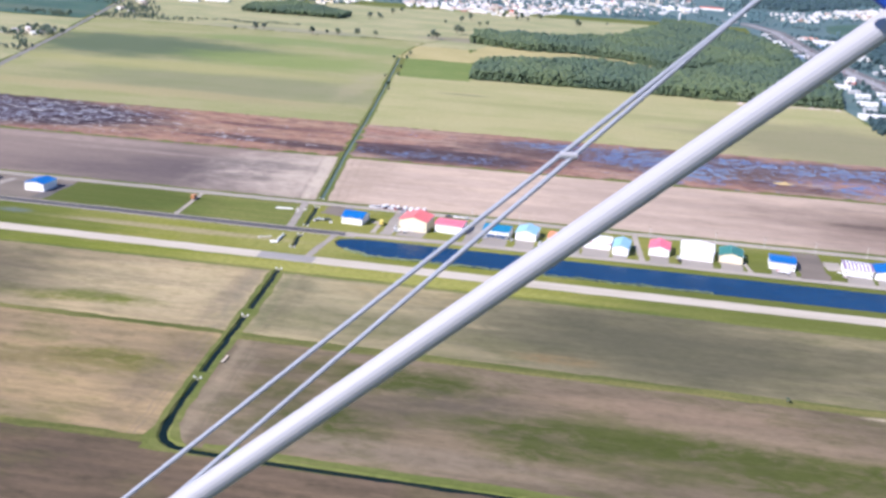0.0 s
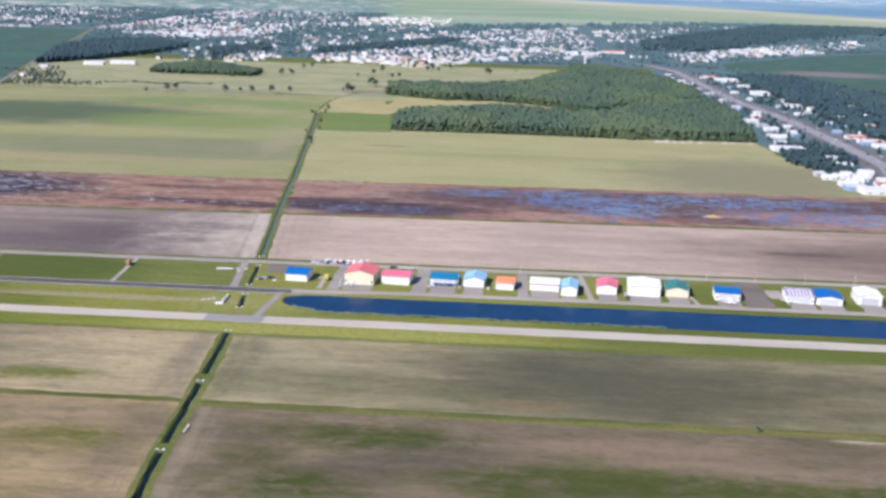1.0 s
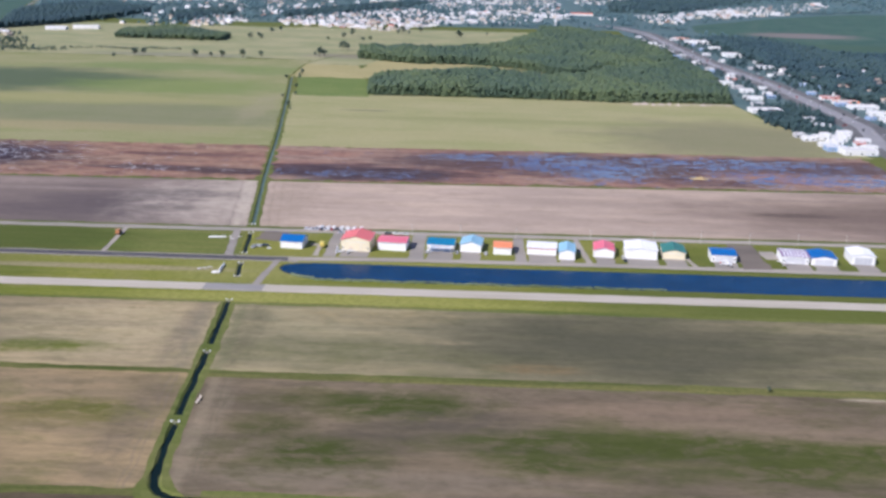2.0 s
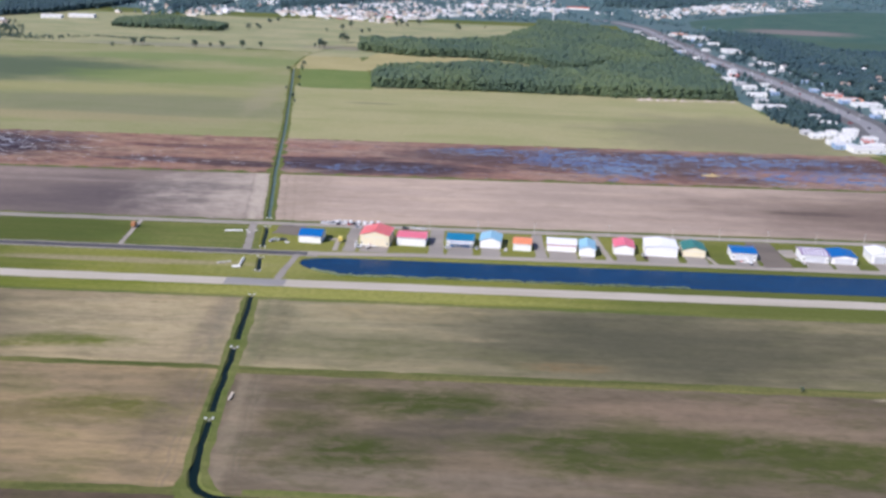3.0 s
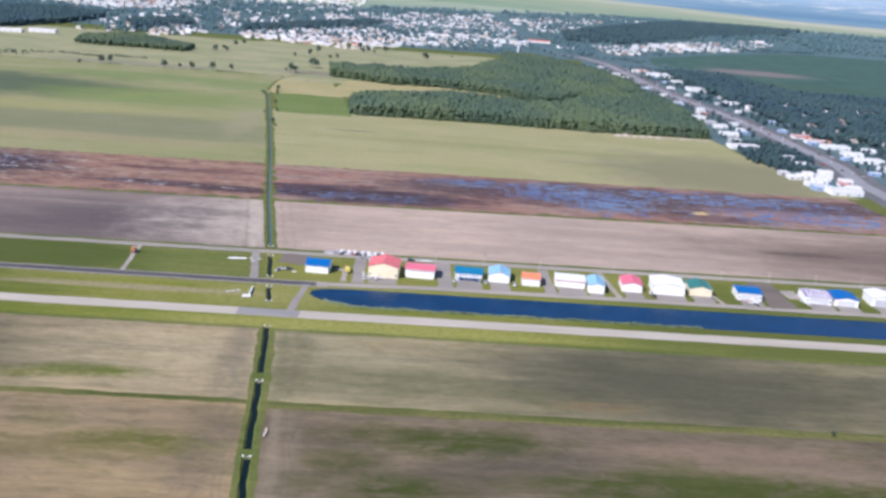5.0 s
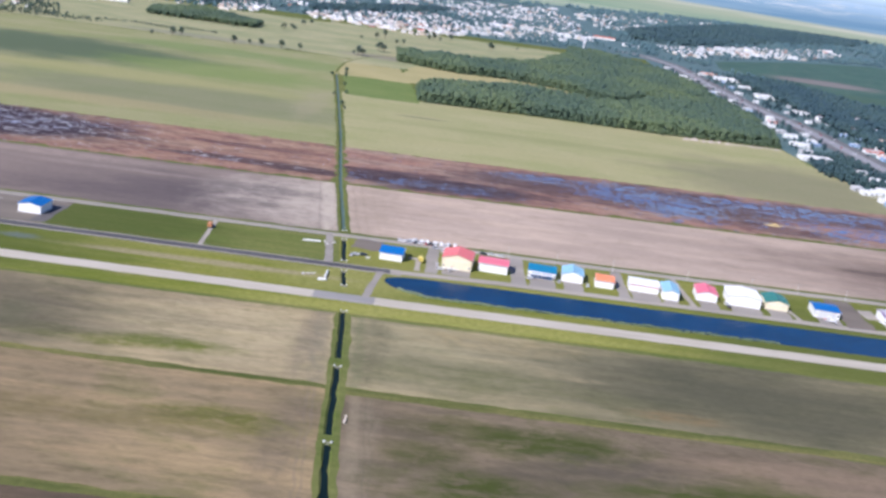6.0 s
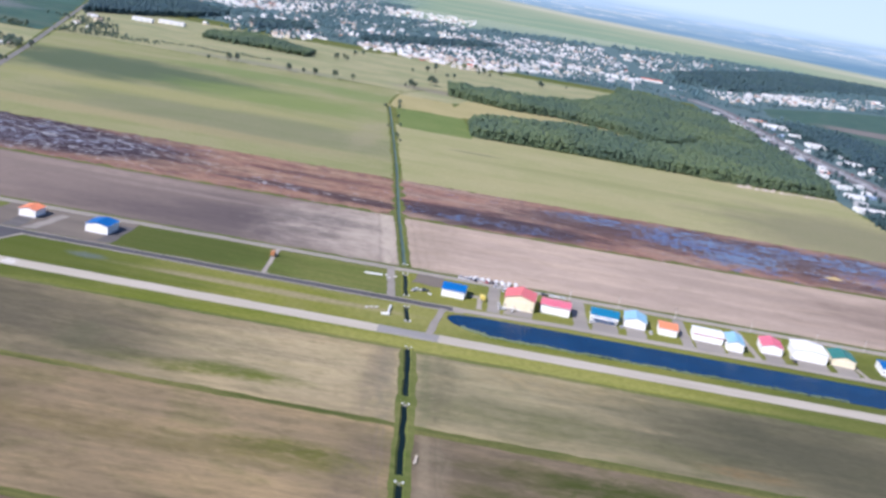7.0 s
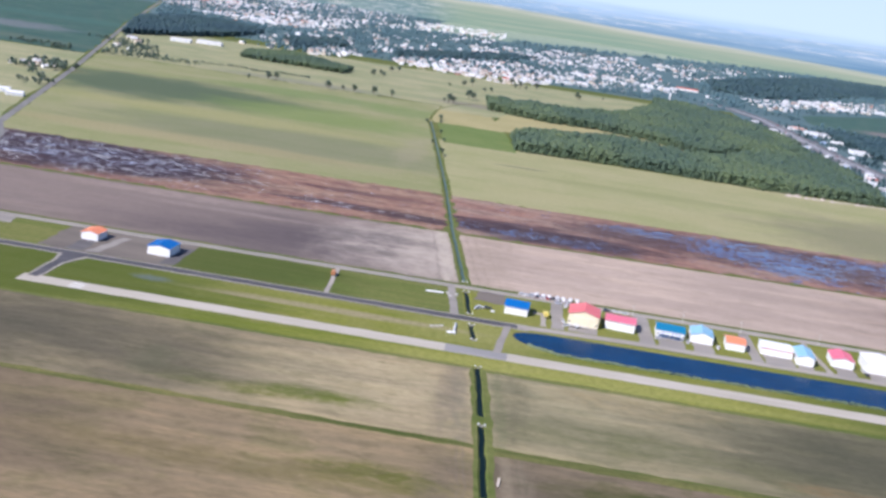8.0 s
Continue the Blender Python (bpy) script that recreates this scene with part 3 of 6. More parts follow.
def sheet(name, x0, x1, y0, y1, z, mat, label, category, rag=0.8, nx=60, ny=20, tilt0=0.0, tilt1=0.0):
    """A patch of land laid on the ground. x0 and x1 may be functions of y; its edges wander by rag metres
    and its south and north edge lean by tilt0 and tilt1."""
    v, f = [], []
    for j in range(ny + 1):
        y = y0 + (y1 - y0) * j / ny
        a = x0(y) if callable(x0) else x0
        b = x1(y) if callable(x1) else x1
        for i in range(nx + 1):
            x = a + (b - a) * i / nx
            px, py = x, y + x * (tilt0 + (tilt1 - tilt0) * j / ny)
            if i in (0, nx):
                px += rag * 2 * (noise.noise((y * 0.11, i * 3.1, 1.7)))
            if j in (0, ny):
                py += rag * 2 * (noise.noise((x * 0.11, j * 3.1, 9.2)))
            v.append((px, py, z))
    for j in range(ny):
        for i in range(nx):
            k = j * (nx + 1) + i
            f.append((k, k + 1, k + nx + 2, k + nx + 1))
    return tagged(new(name, mesh_of(name, v, f, mat)), label, category, kind="structure")


def by_ditch(off):
    return lambda y: float(ditch_x(y)) + off


def line_x(*pts):
    """x along a bent line, as a function of y."""
    return lambda y: float(np.interp(y, [p[1] for p in pts], [p[0] for p in pts]))


WEST = ((-296, -103), (-424, 327), (-450, 372), (-576, 783), (-857, 1653), (-1116, 2502), (-1362, 3303))
west_e = lambda y: line_x(*WEST)(y) + 7
west_w = lambda y: line_x(*WEST)(y) - 7
HIGH = ((499, 104), (504, 463), (520, 539), (519, 655), (513, 871), (486, 1087), (477, 1343), (472, 1591), (438, 1719), (389, 1784))
high_x = line_x(*HIGH)
strip_w = line_x((477, 104), (469, 379), (459, 427), (426, 567), (418, 687))
FZ = 0.05
sheet("field_1", -420, by_ditch(-3.5), -102, -22.5, FZ, M_F1, "pale tan stubble field with green weed patches", "field", 0.6, 90, 64)
sheet("field_2", -420, by_ditch(-3.5), -197, -106.5, FZ, M_F2, "brown tan stubble field streaked along its rows", "field", 0.6, 90, 64)
sheet("field_3", by_ditch(3.8), 620, -102.5, -23.5, FZ, M_F3, "grey tan stubble field with cloud shade painted in its east", "field", 0.6, 90, 64)
sheet("field_4", lambda y: float(ditch_x(y)) + 3.6 + 0.13 * max(0.0, -183 - y) ** 1.5, 620, -200.6, -109.5, FZ, M_F4, "brown field with wide patches of green weeds", "field", 0.6, 90, 64)
sheet("field_5", 12.8, line_x((174, -420), (171, -218), (162, -206)), -420, -205.6, 0.056, M_F5, "bare grey-brown soil field", "field", 0.6, 60, 20)
sheet("field_6", line_x((184, -420), (181, -218), (176, -208)), 620, -420, -208, FZ, M_F5, "bare grey-brown soil field", "field", 0.6, 60, 20)
sheet("field_7", west_e, by_ditch(-3.7), 113, 234.5, FZ, M_N1L, "bare mauve-grey soil field with painted cloud shade and pale corner", "field", 0.8, 90, 30, 0.012, 0.03)
sheet("field_8", by_ditch(3.8), strip_w, 114, 234, FZ, M_N1R, "bare pinkish tan ploughed field", "field", 0.6, 90, 30, 0.012, 0.032)
sheet("field_9", west_e, by_ditch(-3.7), 239.5, 365, 0.075, M_WETL, "flooded brown stubble strip with pools of water", "field", 3, 90, 30, 0.03, 0.03)
sheet("field_10", by_ditch(3.8), line_x((470, 200), (458, 380)), 239.5, 365, 0.075, M_WETR, "flooded brown stubble strip with blue pools", "field", 3, 90, 30, 0.032, 0.03)
sheet("field_11", west_e, by_ditch(-3.7), 365, 990, FZ, M_GL, "yellow-green hay field with darker bands and a painted cloud shadow", "field", 2, 60, 50, 0.03, 0.0)
sheet("field_12", by_ditch(3.7), strip_w, 365, 670, FZ, M_GR, "straw-green hay field below the wood", "field", 2, 60, 40, 0.03, 0.0)
sheet("field_13", by_ditch(9), line_x((2, 667), (-17, 805)), 652, 806, 0.09, M_GP, "small bright green clover field", "field", 1.5, 20, 20)
sheet("field_14", by_ditch(-3.4), line_x((-17, 806), (-40, 940)), 808, 945.5, FZ, M_TAN, "pale straw field", "field", 2, 20, 20)
sheet("field_15", line_x((-10, 785), (-38, 890), (-25, 990), (-20, 1005)), line_x((255, 785), (250, 880), (180, 985), (120, 1005)), 815, 1000, 0.09, M_TAN, "narrow pale clearing in the wood", "field", 3, 30, 24)
sheet("field_16", west_e, -214, 994, 1530, FZ, M_PAST, "tan and green pasture dotted with trees", "field", 4, 40, 30)
sheet("field_17", line_x((-118, 946), (-118, 993.6), (-221, 994)), line_x((-40, 946), (40, 1050), (70, 1160), (240, 1450), (255, 1590)), 946, 1550, FZ + 0.008, M_PAST, "green pasture dotted with trees", "field", 4, 40, 40)
sheet("field_18", -2600, west_w, 968, 2430, FZ, M_DKG, "dark green crop field beyond the west road", "field", 4, 30, 40)
sheet("field_19", -1800, west_w, 390, 960, FZ, M_PAST, "tan and green pasture west of the road", "field", 3, 30, 20)
sheet("field_20", line_x((745, 1229), (718, 1341), (580, 1630), (612, 1835), (894, 2164), (1188, 2401)), 2400, 1229, 2400, FZ, M_DKG, "dark green crop field east of the highway", "field", 4, 30, 20)
sheet("field_23", lambda y: high_x(y) + 12, 3000, 440, 2600, 0.025, M_SCRUB, "dark scrubby ground east of the highway", "field", 4, 20, 40)
sheet("field_26", -3200, west_w, 2435, 4380, 0.02, M_SCRUB, "dark garden ground of the town", "field", 4, 20, 40)
sheet("field_25", lambda y: strip_w(y) + 3, lambda y: high_x(y) - 9, 390, 1640, 0.022, M_SCRUB, "dark scrubby ground west of the highway", "field", 2, 6, 40)
sheet("field_24", lambda y: float(west_e(y)), 3000, 1640, 4380, 0.02, M_SCRUB, "dark garden ground of the town", "field", 4, 20, 40)
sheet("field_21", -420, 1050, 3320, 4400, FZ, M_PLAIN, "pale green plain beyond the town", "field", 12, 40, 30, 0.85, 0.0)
sheet("field_22", -420, 12.85, -420, -202, FZ, M_F5, "bare grey-brown soil field", "field", 0.6, 60, 20)

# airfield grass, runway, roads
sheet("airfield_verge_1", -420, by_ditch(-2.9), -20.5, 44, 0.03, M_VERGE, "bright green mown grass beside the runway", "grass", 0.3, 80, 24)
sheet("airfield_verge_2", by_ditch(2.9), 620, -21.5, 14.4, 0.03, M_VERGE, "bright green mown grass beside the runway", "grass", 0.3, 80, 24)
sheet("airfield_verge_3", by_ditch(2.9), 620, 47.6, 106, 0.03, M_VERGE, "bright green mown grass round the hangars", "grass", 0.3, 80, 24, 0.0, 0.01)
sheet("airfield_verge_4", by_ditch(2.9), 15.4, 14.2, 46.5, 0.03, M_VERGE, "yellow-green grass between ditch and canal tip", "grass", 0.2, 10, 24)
sheet("airfield_lawn", -420, by_ditch(-2.9), 54, 101, 0.03, M_LAWN, "dark green mown lawn between taxiway and road", "grass", 0.3, 80, 24, 0.0, 0.012)
sheet("runway", -235, 620, -5.4, 5.4, 0.10, M_RUN, "long pale grey asphalt runway strip", "runway", 0.25, 160, 4)
sheet("runway_patch", -17, 14, -5.3, 5.3, 0.124, M_PATCH, "darker grey resurfaced stretch of runway", "runway", 0.2, 20, 4)
sheet("taxiway", -420, 22, 46, 52.4, 0.10, M_TAXI, "dark asphalt taxiway with pale gravel shoulders", "road", 0.2, 100, 4)
sheet("taxiway_shoulder", -420, 24, 44.6, 53.8, 0.07, M_GRAVEL, "pale gravel shoulders of the taxiway", "road", 0.35, 100, 4)
sheet("north_road", -420, 470, 102.6, 109.4, 0.10, M_GRAVEL, "pale gravel road behind the hangars", "road", 0.4, 140, 4, 0.012, 0.012)
sheet("north_road_asphalt", -420, -22, 104.4, 107.6, 0.128, M_APRON, "worn grey wheel lane of the road behind the lawn", "road", 0.2, 90, 3, 0.012, 0.012)
sheet("west_yard", -254, -176, 54.5, 100, 0.06, M_YARD, "brown-grey gravel yard round two hangars", "apron", 1.0, 20, 12)
sheet("stub_taxiway", line_x((-232.4, 3), (-232.4, 30), (-234.5, 47)), line_x((-227.4, 3), (-227.2, 30), (-222, 47)), 3, 47, 0.132, M_TAXI, "short dark asphalt link to the runway end", "road", 0.3, 4, 20)
sheet("stub_taxiway_shoulder", line_x((-233.6, 4), (-233.6, 30), (-236.5, 46.5)), line_x((-226.2, 4), (-225.8, 30), (-219.5, 46.5)), 4, 46.5, 0.118, M_GRAVEL, "pale gravel shoulders of the short link", "road", 0.3, 4, 20)
sheet("west_pad", -420, line_x((-287, 86), (-290, 101)), 86, 100.6, 0.062, M_APRON, "grey paved apron beside the north road", "apron", 1.0, 20, 8)
sheet("west_yard_path", line_x((-227, 57), (-219, 92)), line_x((-220, 57), (-214, 92)), 57, 92, 0.082, M_APRON, "paler worn gravel track across the yard", "path", 1.0, 4, 10)
sheet("west_yard_pad_1", -238, -228.5, 56, 77, 0.075, M_DARKAP, "dark gravel pad before a hangar", "apron", 0.6, 8, 8)
sheet("west_yard_pad_2", -184, -175.5, 57, 92, 0.075, M_DARKAP, "dark strip of ground beside a hangar", "apron", 0.6, 8, 8)
sheet("ditch_lane", by_ditch(-11), by_ditch(-6.4), 52, 104, 0.12, M_APRON, "grey gravel lane beside the ditch", "road", 0.4, 4, 20)
sheet("runway_link", line_x((6.5, 4), (11, 47)), line_x((10.5, 4), (14.5, 47)), 4, 47.5, 0.128, M_APRON, "grey gravel link from runway to canal road", "road", 0.3, 4, 20)
sheet("lawn_path", line_x((-89.6, 53), (-92.6, 104)), line_x((-87, 53), (-90, 104)), 53, 103, 0.12, M_GRAVEL, "narrow pale gravel path across the lawn", "path", 0.2, 3, 16)

# grass banks of the ditch
for a, b, lo, hi in ((-3.9, -1.75, -200, -24), (1.75, 4.4, -187, -24), (-3.9, -1.7, 112, 822), (1.7, 3.9, 112, 822)):
    sheet("ditch_bank", by_ditch(a), by_ditch(b), lo, hi, 0.064, M_BANK, "rough green grass bank of the field ditch", "grass", 0.6, 3, 220)
sheet("ditch_bank", 34, 168, -199.8, -196.2, 0.064, M_BANK, "rough green grass bank of the south ditch", "grass", 0.5, 90, 3, -0.012, -0.012)
# rough grass along the field edges
sheet("field_edge_5", -420, by_ditch(-3.9), -23.4, -20.2, 0.058, M_BANK, "dark rough grass between runway verge and field", "grass", 0.5, 90, 3)
sheet("field_edge_6", by_ditch(4.4), 620, -24.8, -20.8, 0.058, M_BANK, "dark rough grass between runway verge and field", "grass", 0.7, 90, 3)
sheet("field_edge_1", -420, by_ditch(-3.8), -106.3, -102.2, 0.04, M_HEDGE, "dark rough grass between two fields", "grass", 0.5, 90, 3)
sheet("field_edge_2", by_ditch(4.2), 620, -109.2, -102.8, 0.04, M_HEDGE, "dark rough grass between two fields", "grass", 0.9, 90, 3)
sheet("field_edge_3", -420, 12, -201.6, -196.8, 0.04, M_HEDGE, "dark rough grass between two fields", "grass", 0.5, 90, 3)
sheet("field_edge_4", 186, 620, -207.6, -199.8, 0.04, M_HEDGE, "dark rough grass between two fields", "grass", 0.5, 60, 3)

# gravel lanes and yards between the hangars
sheet("hangar_lane_1", 36.5, 43.5, 56, 103, 0.125, M_APRON, "grey gravel lane between two hangars", "lane", 0.5, 4, 20)
sheet("hangar_lane_2", 85, 93.5, 56, 104, 0.125, M_APRON, "grey gravel lane between two hangars", "lane", 0.5, 4, 20)
sheet("hangar_lane_3", 146, 152.5, 57, 104, 0.125, M_APRON, "grey gravel lane between two hangars", "lane", 0.5, 4, 20)
sheet("hangar_lane_4", line_x((186.5, 56), (182.5, 104)), line_x((190, 56), (186, 104)), 56, 104.5, 0.125, M_GRAVEL, "pale gravel lane between two hangars", "lane", 0.3, 4, 20)
sheet("hangar_lane_5", line_x((247, 56), (244, 75)), line_x((249.5, 56), (246.5, 75)), 56, 75, 0.125, M_GRAVEL, "pale gravel path beside a hangar", "lane", 0.3, 4, 12)
sheet("hangar_yard_1", 275, 291, 56, 105, 0.125, M_YARD, "wide dark grey gravel yard between two hangars", "lane", 0.9, 8, 20)
sheet("hangar_yard_5", -7, 9, 84, 103, 0.12, M_YARD, "dark gravel yard beside the ditch", "lane", 1.2, 8, 8)
sheet("hangar_yard_6", 26, 33.5, 76.5, 80.5, 0.12, M_GRAVEL, "pale gravel path round a hangar", "lane", 0.5, 8, 4)
sheet("hangar_yard_7", 30.5, 33.5, 57, 76.4, 0.121, M_GRAVEL, "pale gravel path round a hangar", "lane", 0.4, 3, 10)
sheet("hangar_yard_8", 292, 301, 76, 92, 0.12, M_GRAVEL, "pale concrete pad behind a hangar", "lane", 0.4, 4, 6)


def ribbon(name, pts, width, z, mat, label, category):
    """A road along a bent line."""
    v, f = [], []
    fine = []
    for (ax, ay), (bx, by) in zip(pts, pts[1:]):
        n = max(1, int(math.hypot(bx - ax, by - ay) / 25))
        fine += [(ax + (bx - ax) * i / n, ay + (by - ay) * i / n) for i in range(n)]
    fine.append(pts[-1])
    for i, p in enumerate(fine):
        a, b = Vector(fine[max(0, i - 1)]), Vector(fine[min(len(fine) - 1, i + 1)])
        s = (b - a).normalized()
        s = Vector((s.y, -s.x)) * width / 2
        v += [(p[0] - s.x, p[1] - s.y, z), (p[0] + s.x, p[1] + s.y, z)]
        if i:
            f.append((2 * i - 2, 2 * i - 1, 2 * i + 1, 2 * i))
    return tagged(new(name, mesh_of(name, v, f, mat)), label, category, kind="structure")


ribbon("stream", [(-115, 820), (-117, 868), (-117.5, 935), (-112, 975), (-103, 1008), (-88, 1050), (-74, 1075), (-52, 1082)], 3.4, 0.1, M_BANK, "narrow grassy stream winding towards the wood", "stream")
ribbon("west_road", WEST, 7, 0.1, M_ROADW, "straight grey country road between fields", "road")
ribbon("highway", HIGH, 17, 0.11, M_HIGH, "wide grey highway through the roadside strip", "road")
ribbon("highway_verge", HIGH, 44, 0.07, M_LOT, "dark asphalt parking and verges beside the highway", "verge")

ribbon("canal_road", [(18, 49.2), (45, 51.4), (80, 53.8), (200, 55.2), (330, 54.6), (620, 54.6)], 6.6, 0.115, M_GRAVEL, "pale gravel road along the canal bank", "road")

# runway markings: threshold block at the west end
for k in range(4):
    part("runway_marking", boxed(-208.5, -201.5, -3.5 + 2.1 * k, -2.8 + 2.1 * k, 0.112, 0.116), M_PAINT, bpy.data.objects["runway"], "white painted threshold bar")

# ---- hangars ----
C_BLUE, C_SKY, C_RED, C_PINK, C_ORANGE, C_GREEN = (0.004, 0.14, 0.42), (0.31, 0.55, 0.68), (0.76, 0.2, 0.2), (0.78, 0.19, 0.26), (0.85, 0.3, 0.15), (0.05, 0.22, 0.19)
C_TEAL = (0.012, 0.2, 0.36)
ROOFS = {n: paint_mat("roof_" + n, c, 0.4, 1.6, 0.1) for n, c in dict(blue=C_BLUE, sky=C_SKY, red=C_RED, pink=C_PINK, orange=C_ORANGE, green=C_GREEN, teal=C_TEAL, white=(0.88, 0.88, 0.88), grey=(0.45, 0.43, 0.47), plum=(0.3, 0.2, 0.33)).items()}
M_WALLW = paint_mat("white_siding", (0.88, 0.875, 0.85), 0.55, 2.0, dirt=0.2)
M_WALLC = paint_mat("cream_siding", (0.8, 0.71, 0.5), 0.55, 2.0, dirt=0.2)
M_WALLG = paint_mat("grey_siding", (0.5, 0.51, 0.54), 0.55, 2.0, dirt=0.2)
M_TRIMW = plain_mat("white_trim", (0.78, 0.78, 0.76), 0.5)
M_DOORG = paint_mat("pale_door_panel", (0.62, 0.63, 0.65), 0.5, 1.0)
M_DOORB = paint_mat("blue_door_panel", (0.1, 0.25, 0.5), 0.5, 1.0)
M_GLASS = Tree("dark_window_glass").set(color=(0.03, 0.045, 0.06), rough=0.06, spec=0.6)
M_REDTRIM = plain_mat("red_trim", (0.6, 0.08, 0.08), 0.5)


def hangar(name, x, y, w, d, h, rise, ridge, roof, wall, label, doors=1, door_mat=None, windows=2, turn=0.0, over=0.45, porch=False, side_windows=0, stripes=None, band=None):
    """A hangar whose front (-y) wall starts at its base point's y: walls, roof sheets, doors, windows, trim."""
    ob = tagged(new(name), label, "hangar")
    ob.matrix_world = pose(x, y, 0, 0, 0, turn)
    t = 0.25
    a, b = -w / 2, w / 2

    def side(name2, pts, yaw):
        """A wall panel of thickness t from its outline (along, height)."""
        bm = bmesh.new()
        out = [bm.verts.new(yaw(s, 0, z)) for s, z in pts]
        inn = [bm.verts.new(yaw(s, t, z)) for s, z in pts]
        bm.faces.new(out)
        bm.faces.new(inn[::-1])
        for i in range(len(pts)):
            j = (i + 1) % len(pts)
            bm.faces.new((out[i], inn[i], inn[j], out[j]))
        return part(name2, bm, wall, ob)

    gab = [(a, 0), (b, 0), (b, h), (0, h + rise), (a, h)]
    if ridge == "y":
        side("front_wall", gab, lambda s, k, z: (s, k, z))
        side("back_wall", gab, lambda s, k, z: (s, d - k, z))
        flat = [(t, 0), (d - t, 0), (d - t, h), (t, h)]
        side("side_wall", flat, lambda s, k, z: (a + k, s, z))
        side("side_wall", flat, lambda s, k, z: (b - k, s, z))
    else:
        flat = [(a, 0), (b, 0), (b, h), (a, h)]
        side("front_wall", flat, lambda s, k, z: (s, k, z))
        side("back_wall", flat, lambda s, k, z: (s, d - k, z))
        gy = [(t, 0), (d - t, 0), (d - t, h), (d / 2, h + rise), (t, h)]
        side("side_wall", gy, lambda s, k, z: (a + k, s, z))
        side("side_wall", gy, lambda s, k, z: (b - k, s, z))
    # two roof slopes, with standing seams
    span2 = (w if ridge == "y" else d) / 2
    run = (d if ridge == "y" else w) + 2 * over
    drop = rise / span2 * over
    mid = d / 2

    def top(s, r, z):
        """s across the ridge, r along it."""
        return (s, mid + r, z) if ridge == "y" else (r, mid + s, z)

    for sign in (-1, 1):
        bm = bmesh.new()
        prof = [(0, h + rise + 0.06), (sign * (span2 + over), h - drop + 0.06), (sign * (span2 + over), h - drop + 0.26), (0, h + rise + 0.28)]
        loft(bm, [[top(s, -run / 2, z) for s, z in prof], [top(s, run / 2, z) for s, z in prof]])
        slope = part("roof_slope", bm, roof, ob)
        n = int(run / (0.95 if stripes else 1.8))
        for i in range(1, n):
            bm = bmesh.new()
            r = -run / 2 + run * i / n
            q = [(sign * 0.1, h + rise + 0.27), (sign * (span2 + over), h - drop + 0.25), (sign * (span2 + over), h - drop + 0.33), (sign * 0.1, h + rise + 0.35)]
            wide = 0.45 if stripes else 0.05
            if stripes and i % 2:
                continue
            loft(bm, [[top(s, r - wide, z) for s, z in q], [top(s, r + wide, z) for s, z in q]])
            part("roof_seam" if not stripes else "roof_stripe", bm, stripes or roof, slope)
        bm = bmesh.new()
        e = sign * (span2 + over)
        loft(bm, [[top(e + k, -run / 2, z) for k, z in ((-0.02, h - drop), (0.1, h - drop), (0.1, h - drop + 0.22), (-0.02, h - drop + 0.22))],
                  [top(e + k, run / 2, z) for k, z in ((-0.02, h - drop), (0.1, h - drop), (0.1, h - drop + 0.22), (-0.02, h - drop + 0.22))]])
        part("gutter", bm, M_TRIMW, ob)
    bm = bmesh.new()
    loft(bm, [[top(s, r, z) for s, z in ((-0.35, h + rise + 0.2), (0.35, h + rise + 0.2), (0, h + rise + 0.42))] for r in (-run / 2, run / 2)])
    part("ridge_cap", bm, roof, ob)
    # front doors
    dw = w * 0.72 / doors
    dh = h * 0.82
    for k in range(doors):
        c = (k - (doors - 1) / 2) * (dw + 0.5)
        door = part("hangar_door", boxed(c - dw / 2, c + dw / 2, -0.1, -0.003, 0.05, dh), door_mat or M_DOORG, ob)
        for i in range(5):
            x0 = c - dw / 2 + dw * i / 4
            part("door_rail", boxed(x0 - 0.06, x0 + 0.06, -0.16, -0.1, 0.05, dh), M_TRIMW, door)
        part("door_lintel", boxed(c - dw / 2 - 0.15, c + dw / 2 + 0.15, -0.2, -0.1, dh, dh + 0.3), M_TRIMW, door)
    for k in range(windows):
        c = (b - 0.95) * (1 if k % 2 else -1)
        win = part("window", boxed(c - 0.55, c + 0.55, -0.07, -0.003, 1.4, 2.5), M_TRIMW, ob)
        part("pane", boxed(c - 0.45, c + 0.45, -0.09, -0.07, 1.5, 2.4), M_GLASS, win)
    for k in range(side_windows):
        c = d * (k + 1) / (side_windows + 1)
        for e, f in ((a, -1), (b, 1)):
            win = part("window", boxed(min(e + f * 0.003, e + f * 0.07), max(e + f * 0.003, e + f * 0.07), c - 0.6, c + 0.6, 1.6, 2.6), M_TRIMW, ob)
            part("pane", boxed(min(e + f * 0.07, e + f * 0.09), max(e + f * 0.07, e + f * 0.09), c - 0.5, c + 0.5, 1.7, 2.5), M_GLASS, win)
    if band:
        part("trim_band", boxed(a - 0.05, b + 0.05, -0.26, -0.2, h - 0.6, h - 0.25), band, ob)
    if porch:
        part("porch_roof", boxed(a + 1, b - 1, -2.4, -0.28, h * 0.66, h * 0.66 + 0.18), M_TRIMW, ob)
        for k in range(4):
            c = a + 1.2 + (w - 2.4) * k / 3
            part("porch_post", rod(bmesh.new(), (c, -2.2, 0), (c, -2.2, h * 0.66), 0.09), M_TRIMW, ob)
    part("foundation", boxed(a - 0.12, b + 0.12, -0.12, d + 0.12, -0.3, 0.12), M_CONC, ob)
    return ob

